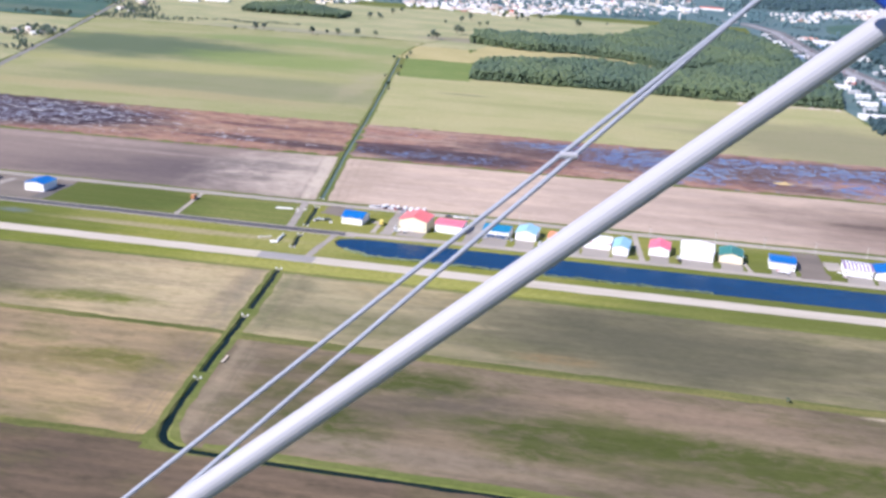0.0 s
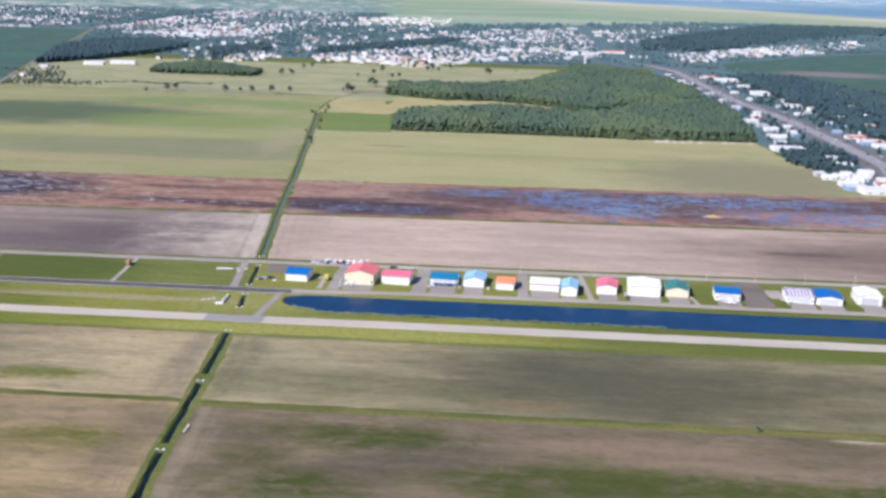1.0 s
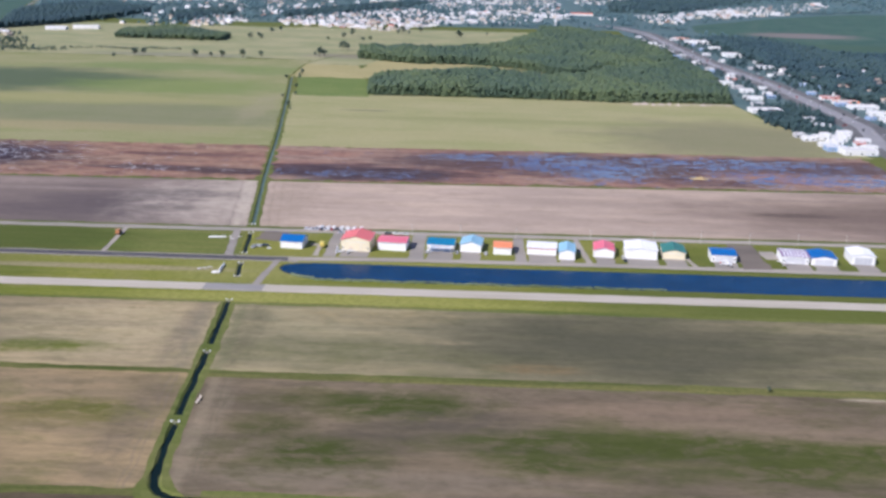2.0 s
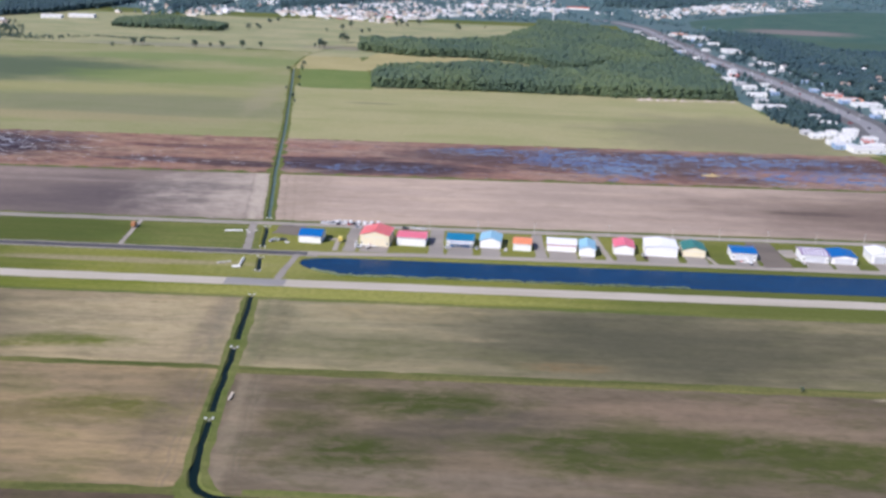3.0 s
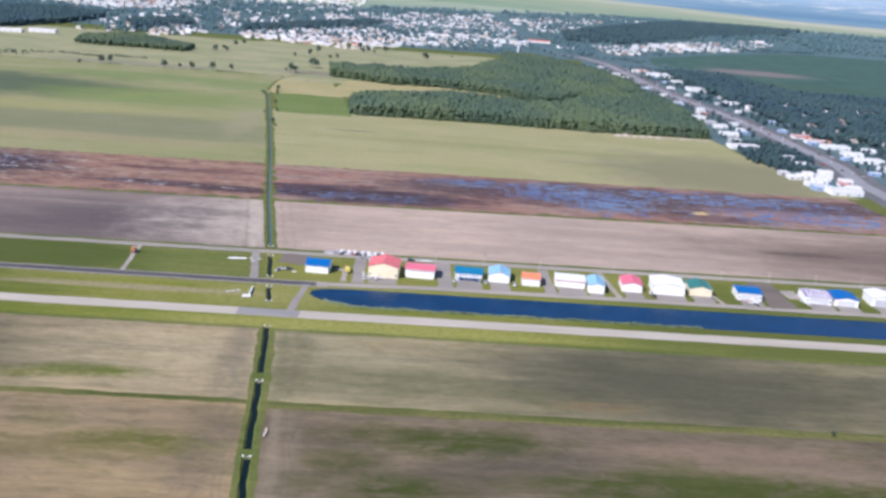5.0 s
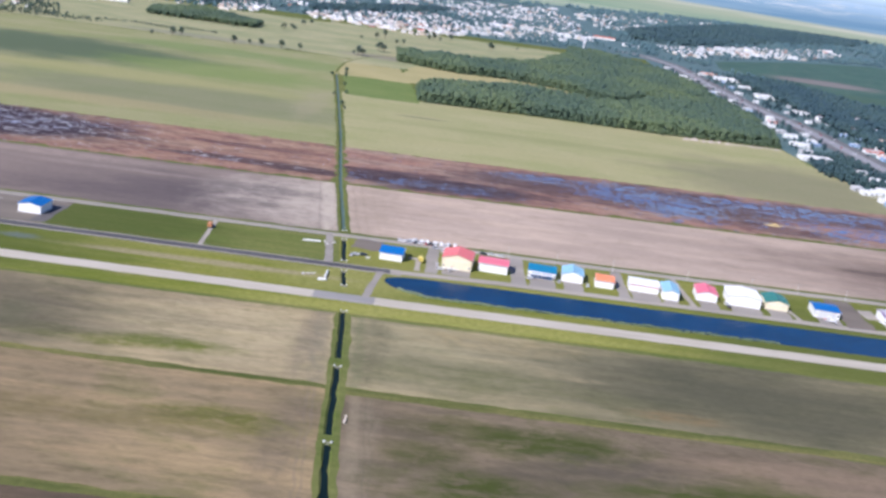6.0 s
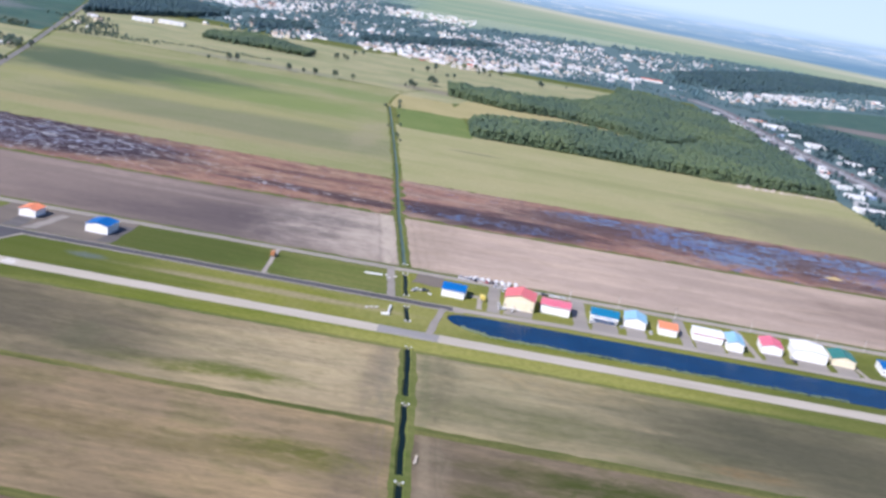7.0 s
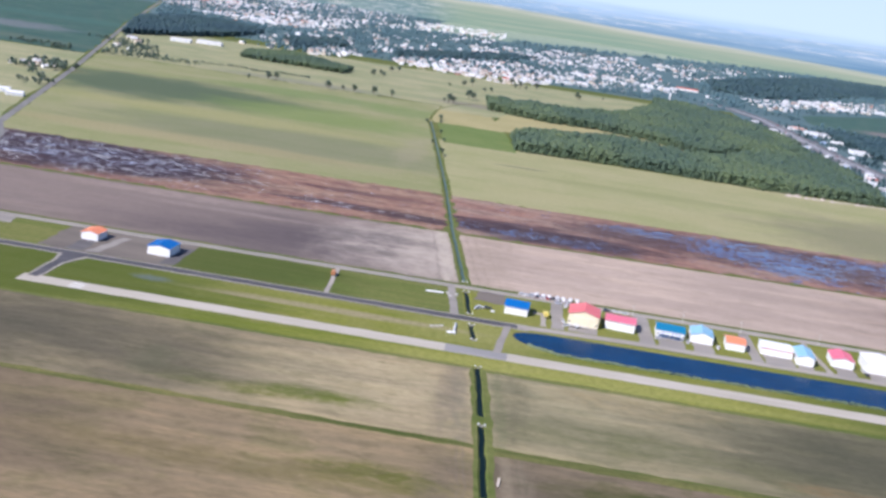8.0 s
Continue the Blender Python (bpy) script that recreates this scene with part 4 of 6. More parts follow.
def row_hangar(x, y, w, d, h, rise, ridge, roof, wall, label, doors=1, door_mat=None, windows=2, porch=False, apron=True):
    """One hangar of the airfield, with the gravel apron before its doors."""
    ob = hangar("hangar", x, y, w, d, h, rise, ridge, ROOFS[roof], wall, label, doors, door_mat, windows, porch=porch, stripes=ROOFS["white"] if roof == "plum" else None,
                band=M_REDTRIM if "red trim" in label else None, turn=-3.0 if x < -100 else -5.0)
    tagged(ob, group="hangars of the airfield")
    if apron:
        sheet("apron", x - w / 2 + 0.5, x + w / 2 - 0.5, 56.5, y + 0.5, 0.145, M_APRON, "grey gravel apron in front of a hangar", "apron", 0.5, 8, 8)


row_hangar(16.3, 69.5, 12.9, 13.5, 4.1, 2.2, "x", "blue", M_WALLW, "white hangar with deep blue sheet roof beside the ditch", 1, M_WALLW, 0, False, apron=False)
row_hangar(53.8, 67.8, 16.9, 17, 6.6, 2.3, "y", "red", M_WALLC, "large cream hangar with red gable roof", 1, M_WALLC, 2, False)
row_hangar(74.6, 71.2, 16.6, 13.5, 4.9, 1.0, "x", "pink", M_WALLW, "white hangar with pinkish red roof on green lawn", 1, M_WALLW, 0, False, apron=False)
row_hangar(102.8, 72.4, 15.5, 14, 4.0, 1.8, "x", "teal", M_WALLW, "white house-like hangar with blue roof and front porch", 2, M_DOORB, 4, True)
row_hangar(120.4, 72.8, 12.1, 14.5, 4.4, 1.9, "y", "sky", M_WALLW, "white hangar with pale blue gable roof", 1, M_WALLW, 0, False)
row_hangar(138.7, 70, 10.3, 13, 4.1, 1.2, "x", "orange", M_WALLW, "small white hangar with orange roof", 1, M_WALLW, 0, False, apron=False)
row_hangar(161.6, 71.6, 16.8, 13, 4.2, 0.9, "x", "white", M_WALLW, "all-white hangar with thin red trim band", 2, M_WALLW, 0, False)
row_hangar(175.5, 63.8, 9.0, 17, 4.6, 1.5, "y", "sky", M_WALLW, "narrow white hangar with pale blue gable roof", 1, M_WALLW, 0, False)
row_hangar(197.5, 70.4, 11.5, 15.5, 4.3, 1.6, "y", "pink", M_WALLW, "small white hangar with red gable roof", 1, M_WALLW, 0, False)
row_hangar(218.7, 69.2, 18.2, 17.5, 5.4, 1.2, "y", "white", M_WALLW, "large all-white hangar with low white roof", 1, M_WALLW, 0, False)
row_hangar(237.8, 70.8, 12.9, 15.5, 4.2, 1.8, "y", "green", M_WALLC, "cream hangar with dark green gable roof", 1, M_WALLC, 0, False)
row_hangar(265.9, 68.2, 13.9, 14.5, 4.2, 0.8, "x", "blue", M_WALLW, "white hangar with deep blue sheet roof", 1, None, 2, False)
row_hangar(307.0, 69, 15.1, 15.5, 4.3, 0.9, "x", "plum", M_WALLW, "white hangar with white and purple striped roof", 1, None, 2, False)
row_hangar(322.9, 67.8, 14.0, 15.5, 4.2, 1.2, "y", "blue", M_WALLW, "white hangar with deep blue gable roof", 1, None, 0, False)
row_hangar(346.4, 71.4, 13.1, 15.5, 5.2, 1.3, "y", "white", M_WALLW, "all-white hangar at the far end of the row", 1, M_WALLG, 0, False)
row_hangar(-189.6, 70, 13.2, 14.5, 4.8, 1.3, "y", "blue", M_WALLW, "white hangar with blue roof on a dark gravel yard", 1, M_WALLW, 0, False, apron=False)
row_hangar(-233.8, 77.6, 10, 11.8, 4.3, 1.2, "y", "orange", M_WALLW, "small white hangar with orange roof on a dark gravel yard", 1, M_WALLW, 0, False, apron=False)

# ---- trees ----
ICO = bmesh.new()
bmesh.ops.create_icosphere(ICO, subdivisions=1, radius=1)
ICO_V = np.array([v.co[:] for v in ICO.verts])
ICO.verts.index_update()
ICO_F = np.array([[v.index for v in f.verts] for f in ICO.faces])
ICO.free()


def tufts(rng, centres, sizes, squash=0.8, rough=0.3):
    """Many small uneven leaf clumps as one array mesh."""
    n, k = len(centres), len(ICO_V)
    v = ICO_V[None] * (1 + rng.uniform(-rough, rough, (n, k, 1)))
    ang = rng.uniform(0, 6.283, n)
    c, s = np.cos(ang)[:, None], np.sin(ang)[:, None]
    v = np.stack([v[..., 0] * c - v[..., 1] * s, v[..., 0] * s + v[..., 1] * c, v[..., 2] * squash], -1)
    v = v * np.asarray(sizes)[:, None, None] + np.asarray(centres)[:, None]
    return v.reshape(-1, 3), (ICO_F[None] + (np.arange(n) * k)[:, None, None]).reshape(-1, 3)


def wood(name, spots, heights, mat, label, rng, lumps=5, fill=1.0, low=0.4):
    """A wood seen from afar: every tree is a stack of uneven leaf clumps."""
    spots, heights = np.asarray(spots), np.asarray(heights)
    n = len(spots)
    ang = rng.uniform(0, 6.283, (n, lumps))
    rad = heights[:, None] * rng.uniform(0.08, 0.26, (n, lumps))
    up = heights[:, None] * rng.uniform(low, 0.92, (n, lumps))
    up[:, 0], rad[:, 0] = heights * 0.88, 0
    c = np.stack([spots[:, :1] + rad * np.cos(ang), spots[:, 1:] + rad * np.sin(ang), up], -1).reshape(-1, 3)
    size = (fill * heights[:, None] * rng.uniform(0.32, 0.6, (n, lumps)) / math.sqrt(lumps)).ravel()
    v, f = tufts(rng, c, size, 0.85, 0.35)
    return tagged(new(name, mesh_np(name, v, f, mat)), label, "woodland", kind="stuff")


def scatter(rng, x0, x1, y0, y1, gap, keep):
    """Uneven spots about gap metres apart inside keep(x, y)."""
    gx, gy = np.meshgrid(np.arange(x0, x1, gap), np.arange(y0, y1, gap))
    p = np.stack([gx.ravel(), gy.ravel()], 1) + rng.uniform(-0.45, 0.45, (gx.size, 2)) * gap
    return p[keep(p[:, 0], p[:, 1])]


def inside_of(poly):
    def test(x, y):
        ok = np.zeros(np.shape(x), bool)
        for (ax, ay), (bx, by) in zip(poly, poly[1:] + poly[:1]):
            hit = ((ay > y) != (by > y)) & (x < (bx - ax) * (y - ay) / ((by - ay) or 1e-9) + ax)
            ok ^= hit
        return ok
    return test


rng = np.random.default_rng(7)
south_wood = inside_of([(3, 670), (137, 680), (277, 668), (420, 680), (440, 880), (431, 1038), (330, 960), (245, 820), (150, 862), (60, 842), (-6, 790)])
north_wood = inside_of([(47, 985), (110, 990), (175, 962), (255, 880), (330, 975), (431, 1050), (424, 1330), (338, 1548), (256, 1607), (243, 1440), (147, 1190), (68, 1150)])
west_wood = inside_of([(-50, 1028), (45, 976), (68, 1149), (-57, 1133)])
in_wood = lambda x, y: south_wood(x, y) | north_wood(x, y) | west_wood(x, y)
p = scatter(rng, -60, 440, 665, 1640, 5.6, in_wood)
deep = np.ones(len(p), bool)
for dx, dy in ((11, 0), (-11, 0), (0, -16), (0, 12), (8, -9), (-8, -9)):
    deep &= in_wood(p[:, 0] + dx, p[:, 1] + dy)
tall = np.array([11.5 + 3.0 * noise.noise((a / 26, b / 40, 0.7)) + 1.5 * noise.noise((a / 9, b / 12, 5.7)) for a, b in p]) + rng.uniform(-1.2, 1.2, len(p))
wood("woodland", p[deep], tall[deep], M_WOOD1, "dense green broadleaf wood beside the hay field", rng, 8, 1.45, 0.62)
for k in range(2):
    wood("woodland_edge", p[~deep] + rng.uniform(-2, 2, (int((~deep).sum()), 2)), tall[~deep] * (0.95 - 0.3 * k), M_WOOD1, "leafy green edge of the wood", rng, 11, 1.35, 0.1)
edge = [(3, 667, 137, 676, 60), (137, 676, 277, 664, 60), (277, 664, 420, 676, 60), (47, 981, 110, 986, 24), (110, 986, 175, 958, 26), (175, 958, 252, 877, 36), (0, 672, -8, 790, 40)]
p = np.array([(ax + (bx - ax) * (k + rng.random()) / n, ay + (by - ay) * (k + rng.random()) / n + rng.normal(0, 1.5)) for ax, ay, bx, by, n in edge for k in range(n)])
wood("woodland_bushes", p, rng.uniform(2.5, 6, len(p)), M_WOOD1, "low bushes along the wood's edge", rng, 7, 1.5, 0.12)
left_wood = inside_of([(-745, 1345), (-676, 1467), (-631, 1636), (-620, 1846), (-728, 1990), (-840, 1990), (-880, 1760), (-840, 1620)])
strip_wood = inside_of([(-495, 1245), (-309, 1228), (-305, 1299), (-454, 1447), (-512, 1348)])
p = scatter(rng, -560, -290, 1200, 1460, 5.5, strip_wood)
wood("woodland", p, rng.uniform(7, 9, len(p)), M_WOOD1, "narrow green wood between pastures", rng, 6, 1.4, 0.2)
p = scatter(rng, -1050, -300, 1250, 2320, 7, left_wood)
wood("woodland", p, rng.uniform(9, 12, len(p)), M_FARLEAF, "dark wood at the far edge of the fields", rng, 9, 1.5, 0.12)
roadside = inside_of([(-632, 988), (-676, 1137), (-735, 1330), (-650, 1239), (-585, 1112), (-559, 1025)])
WEST_HOMES = [(-706, 1282), (-690, 1262), (-664, 1215), (-664, 1126), (-629, 1093)]
p = scatter(rng, -760, -540, 980, 1340, 9, roadside)
for hx, hy in WEST_HOMES:
    p = p[(np.abs(p[:, 0] - hx) > 9) | (p[:, 1] - hy > 6) | (p[:, 1] - hy < -30)]
p = p[rng.random(len(p)) < 0.6]
wood("woodland", p, rng.uniform(3, 6.5, len(p)), M_LEAF, "scrub and garden trees beside the west road", rng, 6, 1.2, 0.2)
east_wood = inside_of([(570, 712), (715, 655), (1571, 738), (1900, 1180), (728, 1225), (708, 1341), (640, 1490), (600, 1520), (555, 1411)])
p = scatter(rng, 540, 1900, 640, 1480, 7.2, east_wood)
p = p[rng.random(len(p)) < 0.94]
EAST_HOMES = [(float(a), float(b)) for a, b in scatter(rng, 592, 900, 640, 1060, 44, east_wood)[::2]]
for hx, hy in EAST_HOMES:
    p = p[(np.abs(p[:, 0] - hx) > 11) | (p[:, 1] - hy > 6) | (p[:, 1] - hy < -42)]
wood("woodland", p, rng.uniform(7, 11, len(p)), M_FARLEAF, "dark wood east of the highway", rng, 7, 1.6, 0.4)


ZONES = [  # outline and share of houses
    ([(-455, 1590), (-420, 1735), (-370, 1680), (-380, 1535), (-430, 1490)], 0.7),
    ([(-293, 1733), (-204, 1848), (-57, 2158), (40, 2000), (80, 1710), (-36, 1504), (-211, 1565), (-283, 1590)], 0.68),
    ([(-70, 2528), (108, 3016), (268, 3093), (292, 2475), (396, 2275), (426, 2080), (230, 1759), (80, 1710), (40, 2200)], 0.38),
    ([(-239, 2354), (-80, 2837), (323, 3300), (851, 3679), (595, 2631), (326, 2334)], 0.2),
    ([(515, 2034), (618, 2157), (1042, 2675), (1250, 2900), (1191, 2603), (934, 2228), (746, 2086), (547, 1821)], 0.42),
    ([(-402, 1999), (-294, 2280), (-217, 2124), (-357, 1740)], 0.3),
    ([(-1099, 2439), (-1150, 4150), (-560, 4200), (-540, 3300), (-561, 2613), (-626, 2289), (-678, 2129), (-804, 2149), (-991, 2374)], 0.42),
    ([(-674, 3572), (-401, 3811), (-115, 3863), (-124, 2980), (-356, 2981), (-562, 2926)], 0.2),
    ([(-2100, 2460), (-1260, 2460), (-1330, 3900), (-2200, 3900)], 0.3),
    ([(-600, 1500), (-330, 1500), (-402, 1999), (-239, 2354), (-124, 2980), (-562, 2926), (-600, 2200)], 0.09),
    ([(900, 3780), (1750, 4050), (1700, 3900), (950, 3650)], 0.16)]
ZONES = [(inside_of(poly), share) for poly, share in ZONES]


def town_density(x, y):
    d = 0.0 * np.asarray(x, float)
    for test, share in ZONES:
        d = np.maximum(d, share * test(np.asarray(x, float), np.asarray(y, float)))
    return d


crop = inside_of([(567, 1630), (645, 1496), (712, 1341), (728, 1229), (2400, 1229), (2400, 2900), (1178, 2401), (884, 2164), (602, 1835)])
belts = [inside_of(q) for q in (
    [(-312, 1863), (-217, 2124), (-65, 2393), (31, 2420), (-57, 2158), (-204, 1848), (-293, 1733)], [(-557, 1775), (-474, 2008), (-411, 1828), (-477, 1557)],
    [(515, 2549), (854, 3283), (1263, 4038), (1618, 4080), (1801, 4000), (1500, 3400), (1159, 2992), (627, 2201), (479, 2210)])]


def clumped(x, y):
    """How thick the trees stand: in belts and in loose clumps."""
    d = np.array([noise.noise((a / 170, b / 260, 4.4)) * 0.9 + noise.noise((a / 60, b / 90, 1.4)) * 0.6 for a, b in zip(x, y)])
    d = np.clip(0.45 + d, 0.08, 1.0) * (1 - 0.75 * town_density(x, y))
    for test in belts:
        d = d * (1.0 - test(x, y))
    return d


def tree_spots(y0, y1, gap):
    p = scatter(rng, -2300, 2600, y0, y1, gap, lambda x, y: ((y > 1640) | (x > 560) | (x < -380)) & ((x > -0.33 * (y - 800) - 540) | (y > 2460)) & (np.abs(x - np.interp(y, [h[1] for h in HIGH], [h[0] for h in HIGH])) > 30) & ~crop(x, y)
                & ((y < 3320 + 0.87 * x) | (x < -420) | (x > 1000)))
    return p[rng.random(len(p)) < clumped(p[:, 0], p[:, 1])]


p = tree_spots(1500, 2700, 13)
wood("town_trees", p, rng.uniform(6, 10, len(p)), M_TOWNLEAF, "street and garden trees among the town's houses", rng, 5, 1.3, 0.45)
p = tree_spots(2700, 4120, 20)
wood("town_trees", p, rng.uniform(8, 12, len(p)), M_TOWNLEAF, "trees with painted blue haze among the town's farther streets", rng, 5, 1.6, 0.45)

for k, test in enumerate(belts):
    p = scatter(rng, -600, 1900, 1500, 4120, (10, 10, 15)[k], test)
    wood("woodland", p, rng.uniform(7, 11, len(p)), M_FARLEAF, "dark belt of trees with painted blue haze in the town", rng, 5, (1.5, 1.5, 2.0)[k], 0.45)

# ---- distance: a far glowing rim painted with hazy plain, hills and sky, beyond reach ----
t = Tree("far_land_glow")
sep = t.n.new("ShaderNodeSeparateXYZ")
t.l.new(t.n.new("ShaderNodeNewGeometry").outputs["Position"], sep.inputs[0])
px, pz = sep.outputs[0], sep.outputs[2]
rim = t.math("MAXIMUM", t.math("MINIMUM", t.math("SUBTRACT", 100.0, t.math("MULTIPLY", px, 0.031)), 108.0), 44.0)      # far edge of the plain
rag = t.math("SUBTRACT", t.noise(t.place((0.002, 0.002, 0.02)), 1.0, 5, 0.6), 0.5)
q = t.math("ADD", t.math("SUBTRACT", pz, rim), t.math("MULTIPLY", rag, 14.0))
streak = t.noise(t.place((0.0018, 0.0018, 0.11)), 1.0, 6, 0.65)
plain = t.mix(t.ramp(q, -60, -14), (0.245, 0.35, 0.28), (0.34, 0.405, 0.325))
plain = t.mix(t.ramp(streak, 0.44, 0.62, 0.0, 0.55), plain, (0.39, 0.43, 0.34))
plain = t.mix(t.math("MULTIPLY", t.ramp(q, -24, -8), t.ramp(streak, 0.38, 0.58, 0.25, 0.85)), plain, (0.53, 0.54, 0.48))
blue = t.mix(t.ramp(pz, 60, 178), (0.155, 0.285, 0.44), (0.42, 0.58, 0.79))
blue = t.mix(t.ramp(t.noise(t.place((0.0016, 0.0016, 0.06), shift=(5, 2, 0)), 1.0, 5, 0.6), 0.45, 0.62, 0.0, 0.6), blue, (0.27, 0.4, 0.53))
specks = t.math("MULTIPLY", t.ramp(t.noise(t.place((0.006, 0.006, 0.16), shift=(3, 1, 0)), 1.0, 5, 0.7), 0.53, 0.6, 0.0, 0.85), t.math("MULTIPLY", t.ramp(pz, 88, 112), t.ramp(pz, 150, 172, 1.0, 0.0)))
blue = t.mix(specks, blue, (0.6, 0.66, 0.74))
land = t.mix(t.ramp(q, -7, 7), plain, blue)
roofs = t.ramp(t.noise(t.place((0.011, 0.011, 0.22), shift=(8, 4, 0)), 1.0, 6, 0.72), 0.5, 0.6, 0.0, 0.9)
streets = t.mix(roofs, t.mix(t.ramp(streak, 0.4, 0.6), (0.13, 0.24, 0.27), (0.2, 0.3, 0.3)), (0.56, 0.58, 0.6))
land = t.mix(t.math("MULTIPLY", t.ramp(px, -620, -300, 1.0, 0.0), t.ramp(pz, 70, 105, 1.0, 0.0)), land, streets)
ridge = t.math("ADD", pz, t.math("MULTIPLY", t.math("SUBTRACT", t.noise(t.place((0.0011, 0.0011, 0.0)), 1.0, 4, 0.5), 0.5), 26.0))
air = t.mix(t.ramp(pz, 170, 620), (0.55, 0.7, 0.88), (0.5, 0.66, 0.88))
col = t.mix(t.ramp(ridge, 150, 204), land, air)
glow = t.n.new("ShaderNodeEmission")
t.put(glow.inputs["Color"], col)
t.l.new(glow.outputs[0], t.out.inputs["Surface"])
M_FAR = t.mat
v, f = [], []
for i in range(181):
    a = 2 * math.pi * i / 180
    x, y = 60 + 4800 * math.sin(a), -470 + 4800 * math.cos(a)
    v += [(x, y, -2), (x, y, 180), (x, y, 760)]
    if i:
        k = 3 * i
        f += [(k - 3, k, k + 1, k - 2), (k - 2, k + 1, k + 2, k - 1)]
tagged(new("backdrop", mesh_of("backdrop", v, f, M_FAR)), "glowing backdrop painted with hazy blue distant plain, low hills and pale sky", "backdrop", kind="structure")

# ---- houses, shops and the town ----
HOUSE_WALLS = {n: paint_mat("house_wall_" + n, c, 0.7, 0.0, dirt=0.2) for n, c in dict(white=(0.8, 0.79, 0.76), cream=(0.7, 0.62, 0.5), brick=(0.42, 0.22, 0.16), grey=(0.5, 0.5, 0.52)).items()}
HOUSE_ROOFS = {n: paint_mat("house_roof_" + n, c, 0.8, 0.0, dirt=0.3) for n, c in dict(grey=(0.42, 0.41, 0.42), brown=(0.34, 0.27, 0.23), white=(0.72, 0.72, 0.73), red=(0.6, 0.16, 0.1), dark=(0.14, 0.14, 0.15), tan=(0.55, 0.46, 0.38)).items()}
SHOP_COL = dict(white=(0.8, 0.8, 0.79), grey=(0.5, 0.5, 0.51), red=(0.55, 0.13, 0.09), orange=(0.7, 0.25, 0.12), blue=(0.3, 0.42, 0.6))
SHOP_MATS = {n: paint_mat("shop_wall_" + n, c, 0.6, 0.0, dirt=0.25) for n, c in SHOP_COL.items()}
M_FLATROOF = paint_mat("pale_flat_roof", (0.62, 0.61, 0.6), 0.85, 0.0, dirt=0.5)


def gable_roof(bm, w, d, h, rise, over=0.4, thick=0.2):
    for s in (-1, 1):
        drop = rise / (d / 2) * over
        q = [(0, h + rise), (s * (d / 2 + over), h - drop), (s * (d / 2 + over), h - drop + thick), (0, h + rise + thick)]
        loft(bm, [[(x, y, z) for y, z in q] for x in (-w / 2 - over, w / 2 + over)])
    return bm


def house(x, y, w, d, h, rise, turn, wall, roof, label, group="houses of the town"):
    ob = tagged(new("house"), label, "house", group)
    ob.matrix_world = pose(x, y, 0, 0, 0, turn)
    bm = bmesh.new()
    loft(bm, [[(xx, yy, z) for yy, z in ((-d / 2, 0), (d / 2, 0), (d / 2, h), (0, h + rise), (-d / 2, h))] for xx in (-w / 2, w / 2)])
    part("wall", bm, HOUSE_WALLS[wall], ob)
    part("roof", gable_roof(bmesh.new(), w, d, h, rise), HOUSE_ROOFS[roof], ob)
    part("chimney", boxed(w * 0.22, w * 0.22 + 0.8, 0.3, 1.1, h, h + rise + 0.9), HOUSE_WALLS["brick"], ob)
    part("door", boxed(-0.5, 0.5, -d / 2 - 0.07, -d / 2 - 0.003, 0.1, 2.15), HOUSE_WALLS["brick"], ob)
    for k in (-0.3, 0.3):
        win = part("window", boxed(w * k - 0.8, w * k + 0.8, -d / 2 - 0.06, -d / 2 - 0.003, 1.0, 2.3), M_TRIMW, ob)
        part("pane", boxed(w * k - 0.7, w * k + 0.7, -d / 2 - 0.08, -d / 2 - 0.06, 1.1, 2.2), M_GLASS, win)
    return ob


def shop(x, y, w, h, color, depth=None, turn=0.0, label=""):
    """A flat-roofed roadside building with parapet, shopfront and roof units."""
    d = depth or max(9.0, w * 0.55)
    h = max(3.0, h * 0.7)
    ob = tagged(new("roadside_building"), label or color + " flat-roofed commercial building beside the highway", "building", "buildings along the highway")
    ob.matrix_world = pose(x, y, 0, 0, 0, turn)
    a, b = -w / 2, w / 2
    part("wall", boxed(a, b, 0, d, -0.1, h), SHOP_MATS["white" if color in ("red", "orange") else color], ob)
    part("flat_roof", boxed(a + 0.3, b - 0.3, 0.3, d - 0.3, h, h + 0.12), M_FLATROOF, ob)
    for q in ((a - 0.05, b + 0.05, -0.05, 0.27), (a - 0.05, b + 0.05, d - 0.27, d + 0.05), (a - 0.05, a + 0.27, 0.27, d - 0.27), (b - 0.27, b + 0.05, 0.27, d - 0.27)):
        part("parapet", boxed(*q, h + 0.003, h + 0.55), SHOP_MATS[color], ob)
    part("fascia", boxed(a + 0.2, b - 0.2, -0.3, -0.06, h - 1.3, h - 0.2), SHOP_MATS[color], ob)
    n = max(2, int(w / 9))
    for k in range(n):
        c = a + w * (k + 0.5) / n
        win = part("window", boxed(c - 1.1, c + 1.1, -0.06, -0.003, 0.8, 2.1), M_TRIMW, ob)
        part("pane", boxed(c - 1.0, c + 1.0, -0.09, -0.06, 0.9, 2.0), M_GLASS, win)
    part("roof_unit", boxed(a + w * 0.6, a + w * 0.6 + 2, d * 0.5, d * 0.5 + 1.6, h + 0.12, h + 1.3, bevel=0.1), M_DOORG, ob)
    return ob


